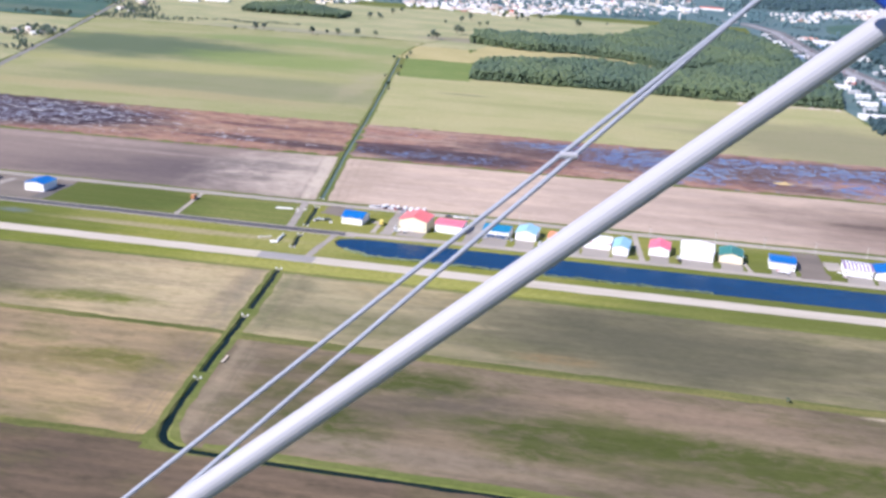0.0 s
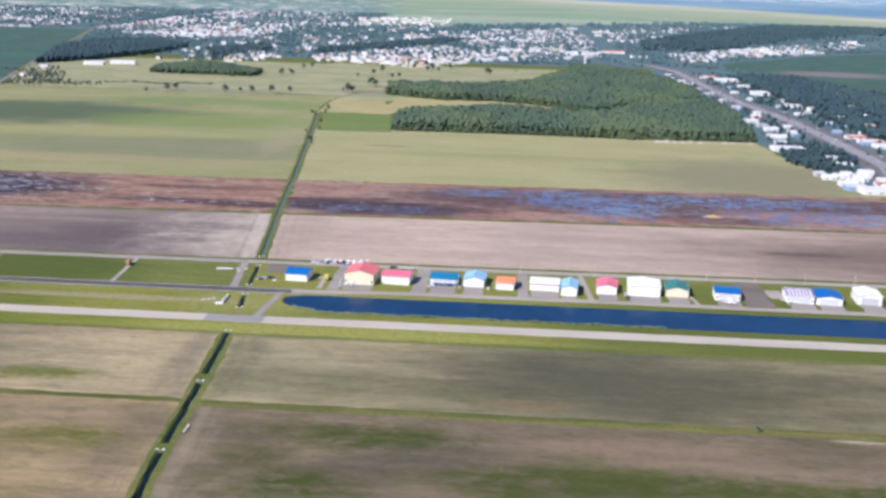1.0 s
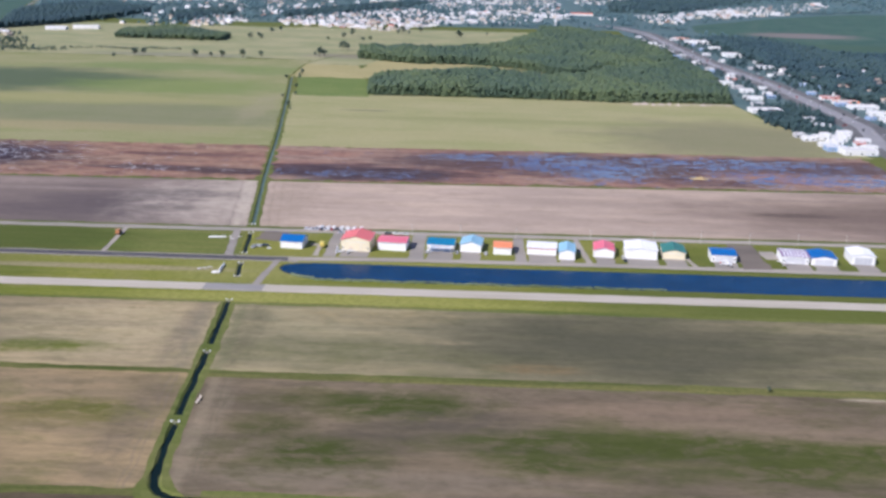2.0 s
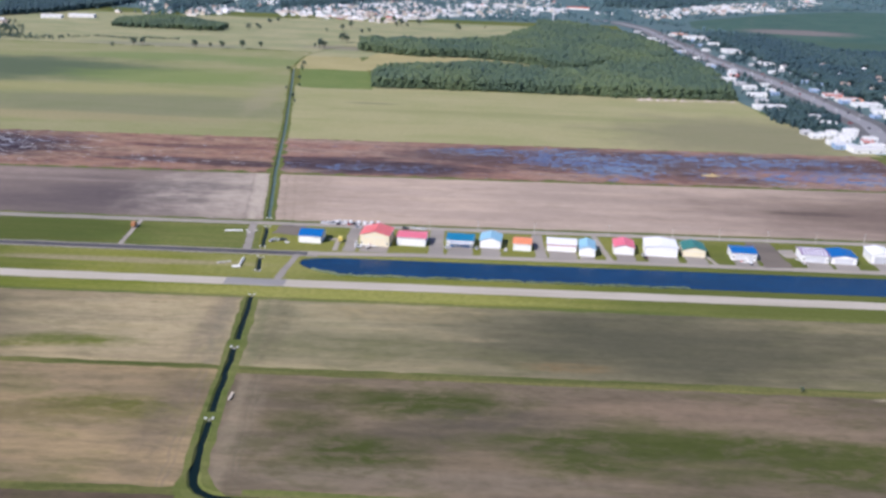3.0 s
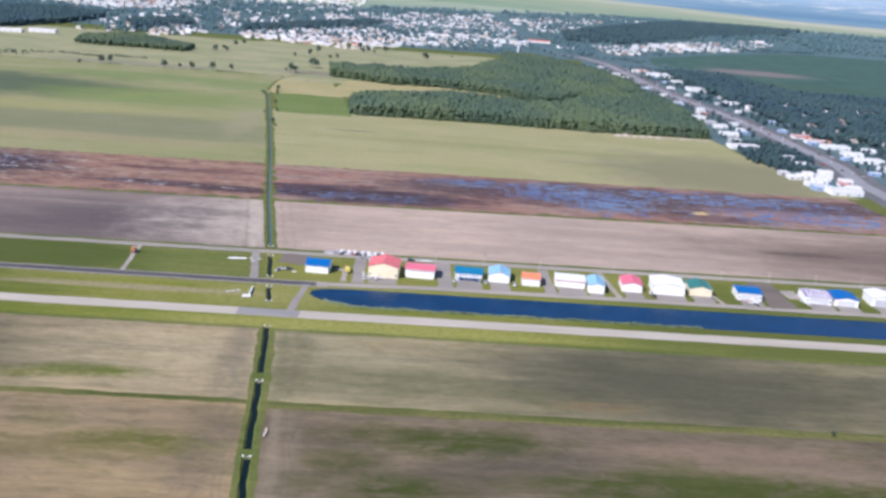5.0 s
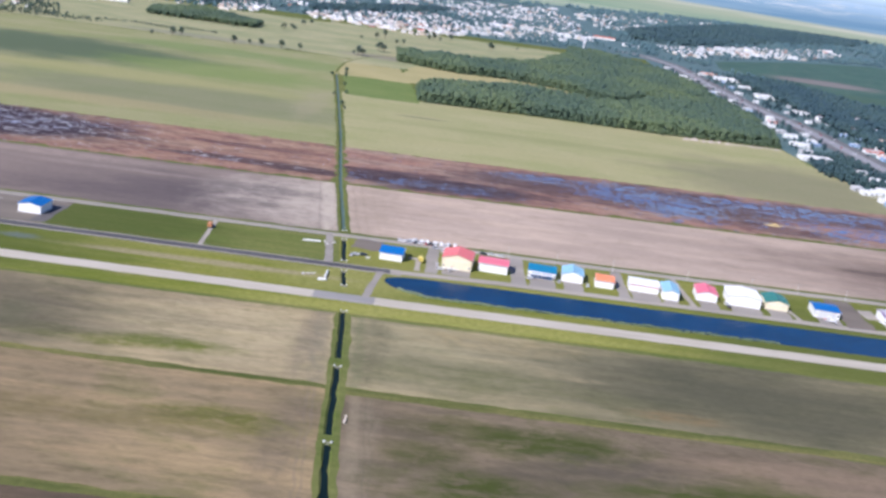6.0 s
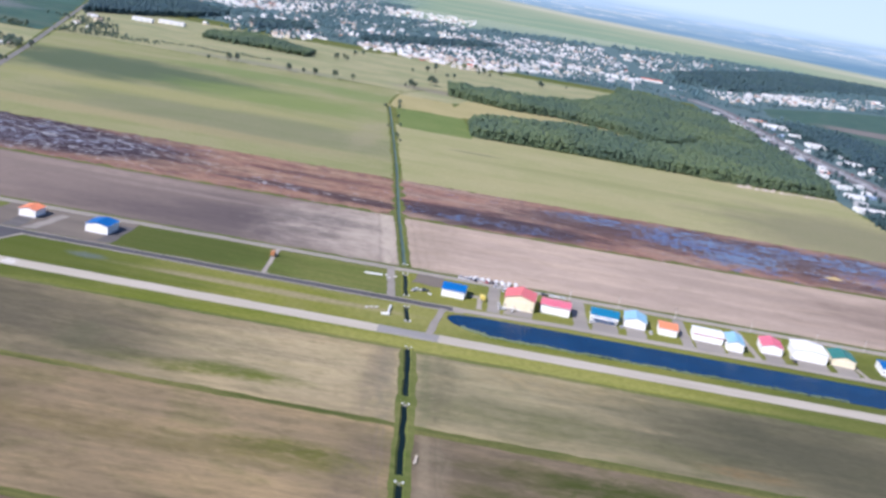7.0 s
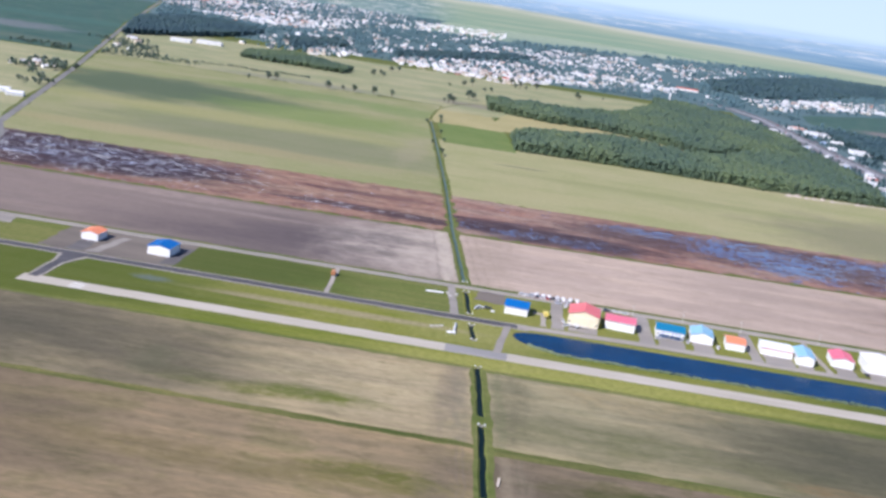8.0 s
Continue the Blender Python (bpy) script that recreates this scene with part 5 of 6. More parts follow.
WEST_SIDE = [
    (464, 393, 30, 6, "white"), (449, 408, 20, 5, "blue"), (447, 427, 16, 5, "white"), (458, 441, 14, 5, "white"), (439, 456, 12, 5, "white"), (452, 463, 14, 5, "white"), (468, 455, 12, 5, "white"),
    (476, 471, 12, 5, "white"), (487, 449, 12, 5, "white"), (484, 490, 13, 5, "white"), (435, 472, 9, 5, "grey"), (462, 479, 9, 4, "white"), (478, 433, 10, 5, "red"), (482, 417, 11, 5, "white"),
    (443, 614, 34, 5, "white"), (455, 710, 23, 5, "white"), (462, 770, 16, 6, "white"), (459, 803, 13, 5, "grey"), (451, 838, 21, 6, "white"), (482, 931, 9, 5, "white"),
    (463, 1067, 14, 6, "white"), (460, 1164, 10, 5, "white"), (454, 1233, 11, 5, "grey"), (445, 1358, 14, 6, "white"), (434, 1404, 10, 5, "white"), (389, 1434, 17, 5, "white")]
WEST_MORE = [(475, 568, 13, 4, "grey"), (473, 669, 12, 5, "white"), (482, 750, 10, 5, "white"), (444, 750, 12, 4, "grey"), (470, 879, 12, 5, "red"), (481, 445, 12, 4, "grey"), (475, 528, 16, 5, "white"),
             (436, 527, 10, 4, "white"), (466, 994, 12, 5, "grey"), (458, 1297, 10, 5, "white"), (447, 663, 14, 5, "grey"), (427, 772, 16, 4, "white")]
EAST_SIDE = [
    (558, 1032, 26, 5, "white"), (558, 1184, 48, 7, "white"), (597, 1164, 28, 5, "white"), (542, 1395, 58, 7, "white"), (519, 1473, 28, 5, "orange"), (550, 727, 22, 5, "red"),
    (558, 691, 28, 5, "orange"), (566, 659, 31, 5, "white"), (566, 617, 23, 5, "white"), (568, 574, 28, 6, "white"), (576, 831, 13, 5, "blue"), (619, 936, 10, 5, "red"), (573, 948, 11, 4, "grey"),
    (659, 934, 12, 4, "white"), (727, 994, 14, 5, "white"), (714, 945, 11, 4, "white"), (558, 964, 12, 4, "grey"), (707, 897, 12, 4, "white"), (640, 809, 11, 4, "white")]
EAST_MORE = [(601, 652, 14, 5, "white"), (611, 602, 16, 5, "grey"), (570, 530, 24, 5, "white"), (599, 551, 16, 5, "orange"), (570, 1098, 24, 5, "grey"), (570, 1253, 30, 6, "white"), (546, 1311, 20, 5, "white"),
             (653, 714, 12, 4, "white"), (674, 654, 12, 4, "red"), (570, 490, 22, 5, "white"), (575, 772, 14, 4, "white"), (558, 892, 14, 5, "white")]
for rowset in (WEST_SIDE, WEST_MORE[::2], EAST_SIDE, EAST_MORE[::2]):
    for x, y, w, h, colour in rowset:
        shop(x, y, w, h, colour, turn=random.uniform(-6, 6))

for k in range(26):
    y = 420 + k * 43 + random.uniform(-8, 8)
    side = -1 if k % 2 else 1
    x = high_x(y) + side * random.uniform(24, 46)
    if side < 0 and 480 < y < 640:
        continue
    shop(x, y, random.uniform(8, 14), random.uniform(3.5, 5), random.choice(["white", "white", "white", "grey", "red", "blue"]), turn=random.uniform(-15, 15))

LOOKS = [("white", "grey", "white house with a grey gable roof"), ("white", "white", "white house with a pale metal roof"), ("cream", "brown", "cream house with a brown gable roof"),
         ("white", "tan", "white house with a tan roof"), ("brick", "grey", "brick house with a grey roof"), ("white", "red", "white house with a red roof"), ("cream", "white", "cream house with a pale roof")]
MODELS = []
for k, (wl_, rf_, lab) in enumerate(LOOKS):
    MODELS.append(house(-1400 - 40 * k, 2600, 10 + k % 3 * 1.5, 8 + k % 2, 3.4 + k % 3 * 0.7, 1.9, 0, wl_, rf_, lab))


def street_dir(x, y):
    return 6 + 14 * math.sin(x * 0.004) + (90 if (int(x // 60) + int(y // 45)) % 3 == 0 else 0)


def house_spots(rng, gap=17.0):
    """Plots for houses along rough streets, thick where the town is thick."""
    p = scatter(rng, -2200, 1950, 1390, 4300, gap, lambda x, y: town_density(x, y) > 0)
    keep = rng.random(len(p)) < town_density(p[:, 0], p[:, 1]) * np.interp(p[:, 1], [1400, 2000, 3900], [1.0, 0.8, 0.7])
    return [(x, y) for x, y in p[keep] if abs(x - high_x(y)) > 28 and (x > float(west_e(y)) + 10 or y > 2460)]


rng = np.random.default_rng(23)
spots = [(float(x), float(y)) for x, y in house_spots(rng)]
spots.sort(key=lambda s: s[1])
near, far = spots[:300], spots[300:]
for x, y in near:
    m = pose(x, y, 0, 0, 0, street_dir(x, y) + rng.uniform(-6, 6))
    copy_thing(MODELS[rng.choice(len(MODELS), p=[0.27, 0.26, 0.12, 0.17, 0.05, 0.03, 0.1])], m)

for k, (x, y) in enumerate(EAST_HOMES):
    tagged(copy_thing(MODELS[k % 4], pose(x, y, 0, 0, 0, 20 * (k % 5) - 40)), group="houses among the east trees")

for k, (x, y) in enumerate(WEST_HOMES):
    tagged(copy_thing(MODELS[k % 4], pose(x, y, 0, 0, 0, 25 * k)), group="houses beside the west road")

# the farther streets: too many to count, one mesh of walls and one of roofs
def far_houses(places):
    wv, wf, rv, rf = [], [], [], []
    for x, y in places:
        w, d, h, rise = rng.uniform(9, 14), rng.uniform(8, 11), rng.uniform(3, 5.5), rng.uniform(1.2, 2.2)
        if y > 2200 and rng.random() < 0.16:
            w, d = w * 3, d * 1.8
        a = radians(street_dir(x, y))
        c, s = math.cos(a), math.sin(a)
        put = lambda u, v2, z: (x + u * c - v2 * s, y + u * s + v2 * c, z)
        k = len(wv)
        wv += [put(sx * w / 2, sy * d / 2, z) for z in (0, h) for sx, sy in ((-1, -1), (1, -1), (1, 1), (-1, 1))] + [put(-w / 2, 0, h + rise), put(w / 2, 0, h + rise)]
        wf += [(k, k + 1, k + 5, k + 4), (k + 2, k + 3, k + 7, k + 6), (k + 1, k + 2, k + 6, k + 9, k + 5), (k + 3, k, k + 4, k + 8, k + 7)]
        k = len(rv)
        for sg in (-1, 1):
            rv += [put(-w / 2 - 0.4, 0, h + rise + 0.15), put(w / 2 + 0.4, 0, h + rise + 0.15), put(w / 2 + 0.4, sg * (d / 2 + 0.5), h - 0.1), put(-w / 2 - 0.4, sg * (d / 2 + 0.5), h - 0.1)]
        rf += [(k, k + 1, k + 2, k + 3), (k + 5, k + 4, k + 7, k + 6)]
    return wv, wf, rv, rf


def mixed_mat(name, stops, rough=0.75):
    """One colour per island, out of a few."""
    t = Tree(name)
    r = t.n.new("ShaderNodeValToRGB")
    r.color_ramp.interpolation = "CONSTANT"
    t.l.new(t.island(), r.inputs[0])
    while len(r.color_ramp.elements) < len(stops):
        r.color_ramp.elements.new(0.5)
    for e, (at, c) in zip(r.color_ramp.elements, stops):
        e.position, e.color = at, (*c, 1)
    n = t.noise(t.place(), 0.6, 4)
    return t.set(color=t.mix(t.ramp(n, 0.4, 0.75, 0.0, 0.3), r.outputs[0], (0.3, 0.29, 0.28)), rough=rough, spec=0.2)


M_MIXW = mixed_mat("mixed_house_walls", [(0, (0.8, 0.79, 0.77)), (0.6, (0.68, 0.6, 0.5)), (0.8, (0.5, 0.35, 0.28)), (0.9, (0.75, 0.74, 0.72))])
M_MIXR = mixed_mat("mixed_house_roofs", [(0, (0.68, 0.68, 0.69)), (0.35, (0.45, 0.43, 0.43)), (0.6, (0.55, 0.47, 0.42)), (0.8, (0.75, 0.74, 0.74)), (0.97, (0.55, 0.2, 0.14))])
wv, wf, rv, rf = far_houses(far)
tagged(new("far_street_walls", mesh_of("far_street_walls", wv, wf, M_MIXW)), "white and cream walls of the town's far streets", "houses", kind="stuff")
tagged(new("far_street_roofs", mesh_of("far_street_roofs", rv, rf, M_MIXR)), "grey and pale roofs of the town's far streets", "houses", kind="stuff")


def hall(x, y, w, d, h, roof, label, turn=0.0, rise=1.6, wall="white"):
    """A long low shed or public hall."""
    ob = tagged(new("shed"), label, "shed")
    ob.matrix_world = pose(x, y, 0, 0, 0, turn)
    bm = bmesh.new()
    loft(bm, [[(xx, yy, z) for yy, z in ((-d / 2, 0), (d / 2, 0), (d / 2, h), (0, h + rise), (-d / 2, h))] for xx in (-w / 2, w / 2)])
    part("wall", bm, HOUSE_WALLS[wall], ob)
    part("roof", gable_roof(bmesh.new(), w, d, h, rise), HOUSE_ROOFS[roof], ob)
    for k in range(3):
        c = w * (k - 1) * 0.3
        door = part("door", boxed(c - 1.8, c + 1.8, -d / 2 - 0.1, -d / 2 - 0.003, 0.05, min(3.4, h - 0.5)), M_DOORG, ob)
        part("door_lintel", boxed(c - 2, c + 2, -d / 2 - 0.16, -d / 2 - 0.1, min(3.4, h - 0.5), min(3.7, h - 0.2)), M_TRIMW, door)
    return ob


hall(389, 2090, 62, 30, 4.5, "red", "long white hall with a red roof in the town", -6)
hall(308, 1992, 80, 34, 5, "white", "large pale flat commercial hall in the town", -6)
hall(130, 2026, 60, 26, 5, "white", "large pale commercial hall in the town", 4)
hall(439, 1954, 40, 18, 4, "white", "white commercial hall near the highway", -8)
hall(-540, 532, 26, 9, 3.5, "white", "long white farm shed beside the west road", 14)
hall(-514, 520, 17, 8, 3.2, "white", "white farm shed beside the west road", 14)
hall(-640, 1357, 36, 16, 5, "white", "white shed before the dark wood", 6)
hall(-597, 1390, 46, 16, 5, "white", "long white shed before the dark wood", 6)
hall(-882, 2246, 90, 30, 7, "white", "long pale industrial hall at the town's edge", 6)
hall(-773, 2286, 110, 30, 7, "white", "long pale industrial hall at the town's edge", 4)
for k, (x, y) in enumerate([(-581, 770), (-582, 749), (-597, 762), (-583, 799), (-606, 780), (-622, 770), (-615, 792), (-600, 745), (-626, 748)]):
    home = copy_thing(MODELS[k % 5], Matrix.Identity(4))
    home.matrix_world = pose(x - 14, y, 0, 0, 0, 20 + 35 * k) @ Matrix.Diagonal((0.75, 0.75, 0.8, 1))

# slender white water tower
ob = tagged(new("water_tower"), "tall slender white water tower beyond the wood", "tower")
ob.matrix_world = pose(287, 1592, 0)
part("shaft", rod(bmesh.new(), (0, 0, 0), (0, 0, 19), 1.9, 1.7, 16), plain_mat("tower_paint", (0.8, 0.8, 0.79), 0.5), ob)
bm = bmesh.new()
loft(bm, [[(r * math.cos(a * 0.3927), r * math.sin(a * 0.3927), z) for a in range(16)] for r, z in ((1.8, 18.6), (2.7, 20), (2.8, 22), (2.2, 23.6), (0.5, 24.4))])
part("tank", bm, plain_mat("tank_paint", (0.8, 0.8, 0.8), 0.5), ob)
part("ladder", boxed(-0.25, 0.25, -2.1, -1.92, 0.2, 18.5), M_DOORG, ob)

# ---- single trees ----
def tree_model(x, y, h, seed, slim=1.0):
    """A tapered trunk with limbs and a crown of many small leaf clumps with gaps."""
    r = np.random.default_rng(seed)
    ob = tagged(new("tree"), "leafy green broadleaf tree standing in a field", "tree", "field trees")
    ob.matrix_world = pose(x, y, 0)
    bm = bmesh.new()
    rod(bm, (0, 0, -0.2), (0, 0, h * 0.45), h * 0.028, h * 0.018)
    rod(bm, (0, 0, h * 0.45), (h * 0.02, 0, h * 0.8), h * 0.018, h * 0.006)
    tips = []
    for k in range(9):
        a, z0 = r.uniform(0, 6.283), h * r.uniform(0.25, 0.6)
        q = r.uniform(0.16, 0.3) * h * slim
        tip = (q * math.cos(a), q * math.sin(a), z0 + h * r.uniform(0.1, 0.3))
        rod(bm, (0, 0, z0), tip, h * 0.012, h * 0.004, 5)
        tips.append(tip)
    part("trunk", bm, M_BARK, ob)
    c = []
    for tip in tips + [(0, 0, h * 0.85), (0, 0, h * 0.7)]:
        n = 12
        c.append(np.array(tip)[None] + r.normal(0, 0.085 * h, (n, 3)) * np.array([slim, slim, 1.0]))
    c = np.concatenate(c)
    c[:, 2] = np.clip(c[:, 2], h * 0.22, h * 0.98)
    v, f = tufts(r, c, r.uniform(0.03, 0.075, len(c)) * h, 0.75, 0.4)
    part("crown", mesh_np("crown", v, f, M_LEAF), M_LEAF, ob)
    return ob


TREES = [tree_model(-283, 979, 13, 1), tree_model(-264, 990, 9, 2, 0.8), tree_model(-247, 989, 12, 3), tree_model(-218, 994, 14, 4, 0.8)]


def plant(k, x, y, size=1.0):
    m = pose(x, y, 0, 0, 0, (x * 37 + y * 17) % 360) @ Matrix.Diagonal((size, size, size * (0.9 + ((x * 13) % 7) / 30), 1))
    ob = copy_thing(TREES[k % 4], Matrix.Identity(4))
    ob.matrix_world = m
    return ob


LONE = [(-194, 1009), (-395, 955), (-373, 980), (-365, 997), (-111, 1038), (-118, 1044), (-105, 1047), (-97, 1351), (-110, 1325), (-60, 1290), (-71, 1278), (-80, 1127), (-88, 1131), (-132, 1277),
        (-252, 1392), (-242, 1428), (-264, 1260), (-257, 1301), (-248, 1278), (93, 1391), (99, 1397), (-1, 1437), (-13, 1447), (-21, 1427), (19, 1478), (147, 1466), (-50, 1474), (-30, 1504), (-562, 762), (-527, 615)]
for k, (x, y) in enumerate(LONE):
    plant(k, x, y, 0.75 + (k * 7 % 5) * 0.1)
for k, (x, y) in enumerate([(-84, 650), (-73, 549), (-118, 782), (-100, 779), (-93, 710), (-81, 592), (-78, 568), (-105, 826), (-95, 631)]):
    plant(k, x + 3, y, 0.38 + 0.07 * (k % 4))
plant(2, 242.7, -106.5, 0.22)

# hedges and shrubs that run together
rng = np.random.default_rng(5)
rows = [(-760, 985, -660, 962, 34), (-720, 1000, -680, 985, 14), (-640, 800, -590, 790, 20), (-640, 735, -600, 730, 14), (-560, 620, -525, 600, 8), (-735, 1197, -664, 1187, 14), (-588, 704, -527, 617, 14),
        (-613, 807, -576, 750, 12), (-656, 1149, -610, 1056, 16), (-575, 735, -605, 800, 26), (-620, 760, -600, 720, 14)]
c, hh = [], []
for ax, ay, bx, by, n in rows:
    for k in range(n):
        s = k / n
        c.append((ax + (bx - ax) * s + rng.normal(0, 5), ay + (by - ay) * s + rng.normal(0, 5)))
        hh.append(rng.uniform(4, 9))
for ax, ay, bx, by in ((-500, 1062, -449, 1078), (-449, 1078, -409, 1064), (-409, 1064, -378, 1081), (-378, 1081, -332, 1078)):
    n = int(math.hypot(bx - ax, by - ay) / 1.3)
    for k in range(n):
        if noise.noise((ax + k * 0.35, 3.3, 0.0)) > -0.25:
            c.append((ax + (bx - ax) * k / n + rng.normal(0, 1), ay + (by - ay) * k / n + rng.normal(0, 1.5)))
            hh.append(rng.uniform(2, 4.2))
brush = inside_of([(-637, 969), (-574, 1003), (-508, 1012), (-480, 1010), (-506, 1060), (-568, 1062), (-644, 1055)])
for q in scatter(rng, -650, -470, 960, 1090, 7, brush):
    if rng.random() < 0.7:
        c.append(tuple(q))
        hh.append(rng.uniform(2.5, 6))
wood("hedgerow", c, hh, M_LEAF, "ragged hedgerows and bushes between far fields", rng, 5)
c = scatter(rng, 400, 700, 380, 1550, 9, lambda x, y: (np.abs(x - np.interp(y, [h[1] for h in HIGH], [h[0] for h in HIGH])) > 20))
near_w = inside_of([(437, 640), (421, 556), (431, 500), (471, 495), (499, 563), (491, 640), (468, 664)])
verge = (c[:, 0] > 437) & (c[:, 1] > 495)
keep = ((c[:, 0] > 572) & (rng.random(len(c)) < 0.6)) | (verge & (rng.random(len(c)) < 0.3))
c = np.concatenate([c[keep & ~near_w(c[:, 0], c[:, 1])], scatter(rng, 415, 505, 490, 670, 5.5, near_w)])
for q in WEST_SIDE + WEST_MORE[::2] + EAST_SIDE + EAST_MORE[::2]:
    c = c[(np.abs(c[:, 0] - q[0]) > q[2] / 2 + 2) | (c[:, 1] - q[1] > 18) | (c[:, 1] - q[1] < -6)]
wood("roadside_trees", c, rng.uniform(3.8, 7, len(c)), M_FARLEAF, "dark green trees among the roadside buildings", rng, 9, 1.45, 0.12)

# ---- parked light aircraft ----
M_PLANEW = paint_mat("white_aircraft_paint", (0.8, 0.8, 0.78), 0.3, dirt=0.1)
M_PLANER = plain_mat("red_aircraft_trim", (0.55, 0.06, 0.06), 0.4)
M_RUBBER = plain_mat("rubber", (0.03, 0.03, 0.03), 0.9)
M_STEEL = plain_mat("steel", (0.45, 0.45, 0.46), 0.35, 0.9)


def oval(x, w, h, z, n=12):
    return [(x, w * math.cos(2 * math.pi * k / n), z + h * math.sin(2 * math.pi * k / n)) for k in range(n)]


def aircraft(x, y, turn, paint, label):
    ob = tagged(new("light_aircraft"), label, "aircraft", "parked light aircraft")
    ob.matrix_world = pose(x, y, 0, 0, 0, turn)
    bm = loft(bmesh.new(), [oval(-3.3, 0.15, 0.2, 1.15), oval(-3.0, 0.42, 0.42, 1.15), oval(-1.6, 0.55, 0.62, 1.25), oval(0, 0.55, 0.68, 1.35), oval(1.6, 0.32, 0.4, 1.3), oval(4.0, 0.1, 0.16, 1.35)])
    part("fuselage", bm, paint, ob)

    def foil(x0, chord, half, z, thick):
        prof = [(x0, 0), (x0 + chord * 0.25, thick), (x0 + chord, 0.01), (x0 + chord * 0.3, -thick * 0.4)]
        return loft(bmesh.new(), [[(px, yy, z + pz) for px, pz in prof] for yy in (-half, half)])

    part("wing", foil(-1.5, 1.5, 5.1, 2.05, 0.16), paint, ob)
    part("tailplane", foil(3.2, 0.85, 1.5, 1.4, 0.05), paint, ob)
    part("fin", loft(bmesh.new(), [[(3.0, yy, 1.45), (4.1, yy, 1.45), (4.2, yy, 2.6), (3.7, yy, 2.6)] for yy in (-0.05, 0.05)]), M_PLANER, ob, "red painted tail fin")
    part("windscreen", loft(bmesh.new(), [[(-1.75, yy, 1.75), (-0.5, yy, 1.75), (-0.55, yy, 2.05), (-1.3, yy, 2.05)] for yy in (-0.48, 0.48)]), M_GLASS, ob)
    for yy in (-1, 1):
        part("wing_strut", rod(bmesh.new(), (-0.8, 0.5 * yy, 0.95), (-0.8, 2.6 * yy, 2.02), 0.04, sides=6), paint, ob)
        leg = part("gear_leg", rod(bmesh.new(), (-0.9, 0.4 * yy, 0.9), (-0.9, 1.0 * yy, 0.26), 0.05, sides=6), M_STEEL, ob)
        part("wheel", rod(bmesh.new(), (-0.9, 1.0 * yy - 0.09, 0.26), (-0.9, 1.0 * yy + 0.09, 0.26), 0.26, sides=12), M_RUBBER, leg)
    part("nose_wheel", rod(bmesh.new(), (-2.6, -0.08, 0.22), (-2.6, 0.08, 0.22), 0.22, sides=12), M_RUBBER, ob)
    part("nose_leg", rod(bmesh.new(), (-2.6, 0, 0.3), (-2.5, 0, 0.95), 0.05, sides=6), M_STEEL, ob)
    part("propeller", boxed(-3.42, -3.34, -0.07, 0.07, 0.3, 2.05, bevel=0.02), M_RUBBER, ob)
    part("spinner", rod(bmesh.new(), (-3.3, 0, 1.15), (-3.6, 0, 1.15), 0.15, 0.02, 10), paint, ob)
    return ob


WP = aircraft(50.5, 63.5, 80, M_PLANEW, "white high-wing light aircraft parked near the hangars")
for x, y, a in [(266.0, 61.5, 185), (300, 65.6, 250)]:
    copy_thing(WP, pose(x, y, 0, 0, 0, a))

# ---- cars and trailers ----
def glider_trailer(x, y, turn, label):
    """A long enclosed trailer with a rounded top, two wheels and a drawbar."""
    ob = tagged(new("glider_trailer"), label, "trailer", "long trailers on the grass")
    ob.matrix_world = pose(x, y, 0, 0, 0, turn)
    prof = [(-0.85, 0.5), (0.85, 0.5), (0.9, 1.2), (0.6, 1.7), (0, 1.85), (-0.6, 1.7), (-0.9, 1.2)]
    small = [(a * 0.6, 0.5 + (b - 0.5) * 0.6) for a, b in prof]
    part("body", loft(bmesh.new(), [[(-5.6, a, b) for a, b in small], [(-4.2, a, b) for a, b in prof], [(4.8, a, b) for a, b in prof], [(5.4, a, b) for a, b in small]]), M_PLANEW, ob)
    part("rear_door", boxed(5.38, 5.46, -0.4, 0.4, 0.6, 1.2, bevel=0.02), M_PLANER, ob)
    part("drawbar", boxed(-7.2, -5.5, -0.06, 0.06, 0.45, 0.57), M_STEEL, ob)
    for sy in (-1, 1):
        wheel = part("wheel", rod(bmesh.new(), (0.4, sy * 0.95 - 0.1, 0.33), (0.4, sy * 0.95 + 0.1, 0.33), 0.33, sides=14), M_RUBBER, ob)
        part("rim", rod(bmesh.new(), (0.4, sy * 1.05, 0.33), (0.4, sy * 1.07, 0.33), 0.18, sides=10), M_STEEL, wheel)
    part("axle", boxed(0.33, 0.47, -0.95, 0.95, 0.28, 0.5), M_STEEL, ob)
    return ob


GT = glider_trailer(-14.6, 29.5, 90, "long narrow white enclosed trailer on the runway grass")
GT.matrix_world = GT.matrix_world @ Matrix.Diagonal((1.15, 0.62, 0.8, 1))
flat = tagged(copy_thing(GT, Matrix.Identity(4)), "long white enclosed trailer on the mown lawn")
flat.matrix_world = pose(-31, 86.4, 0, 0, 0, 6) @ Matrix.Diagonal((0.95, 0.55, 0.6, 1))
flat = tagged(copy_thing(GT, Matrix.Identity(4)), "short pale trailer parked across on the runway grass")
flat.matrix_world = pose(-15.6, 21.0, 0, 0, 0, 8) @ Matrix.Diagonal((0.42, 0.8, 0.8, 1))
CAR_PAINT = [paint_mat("car_paint_" + n, c, 0.25, dirt=0.08) for n, c in dict(white=(0.8, 0.8, 0.8), silver=(0.55, 0.56, 0.58), dark=(0.05, 0.055, 0.07), red=(0.45, 0.04, 0.04)).items()]
M_LAMP = plain_mat("lamp_glass", (0.75, 0.75, 0.72), 0.2)
M_TAIL = plain_mat("tail_lamp_glass", (0.4, 0.02, 0.02), 0.3)


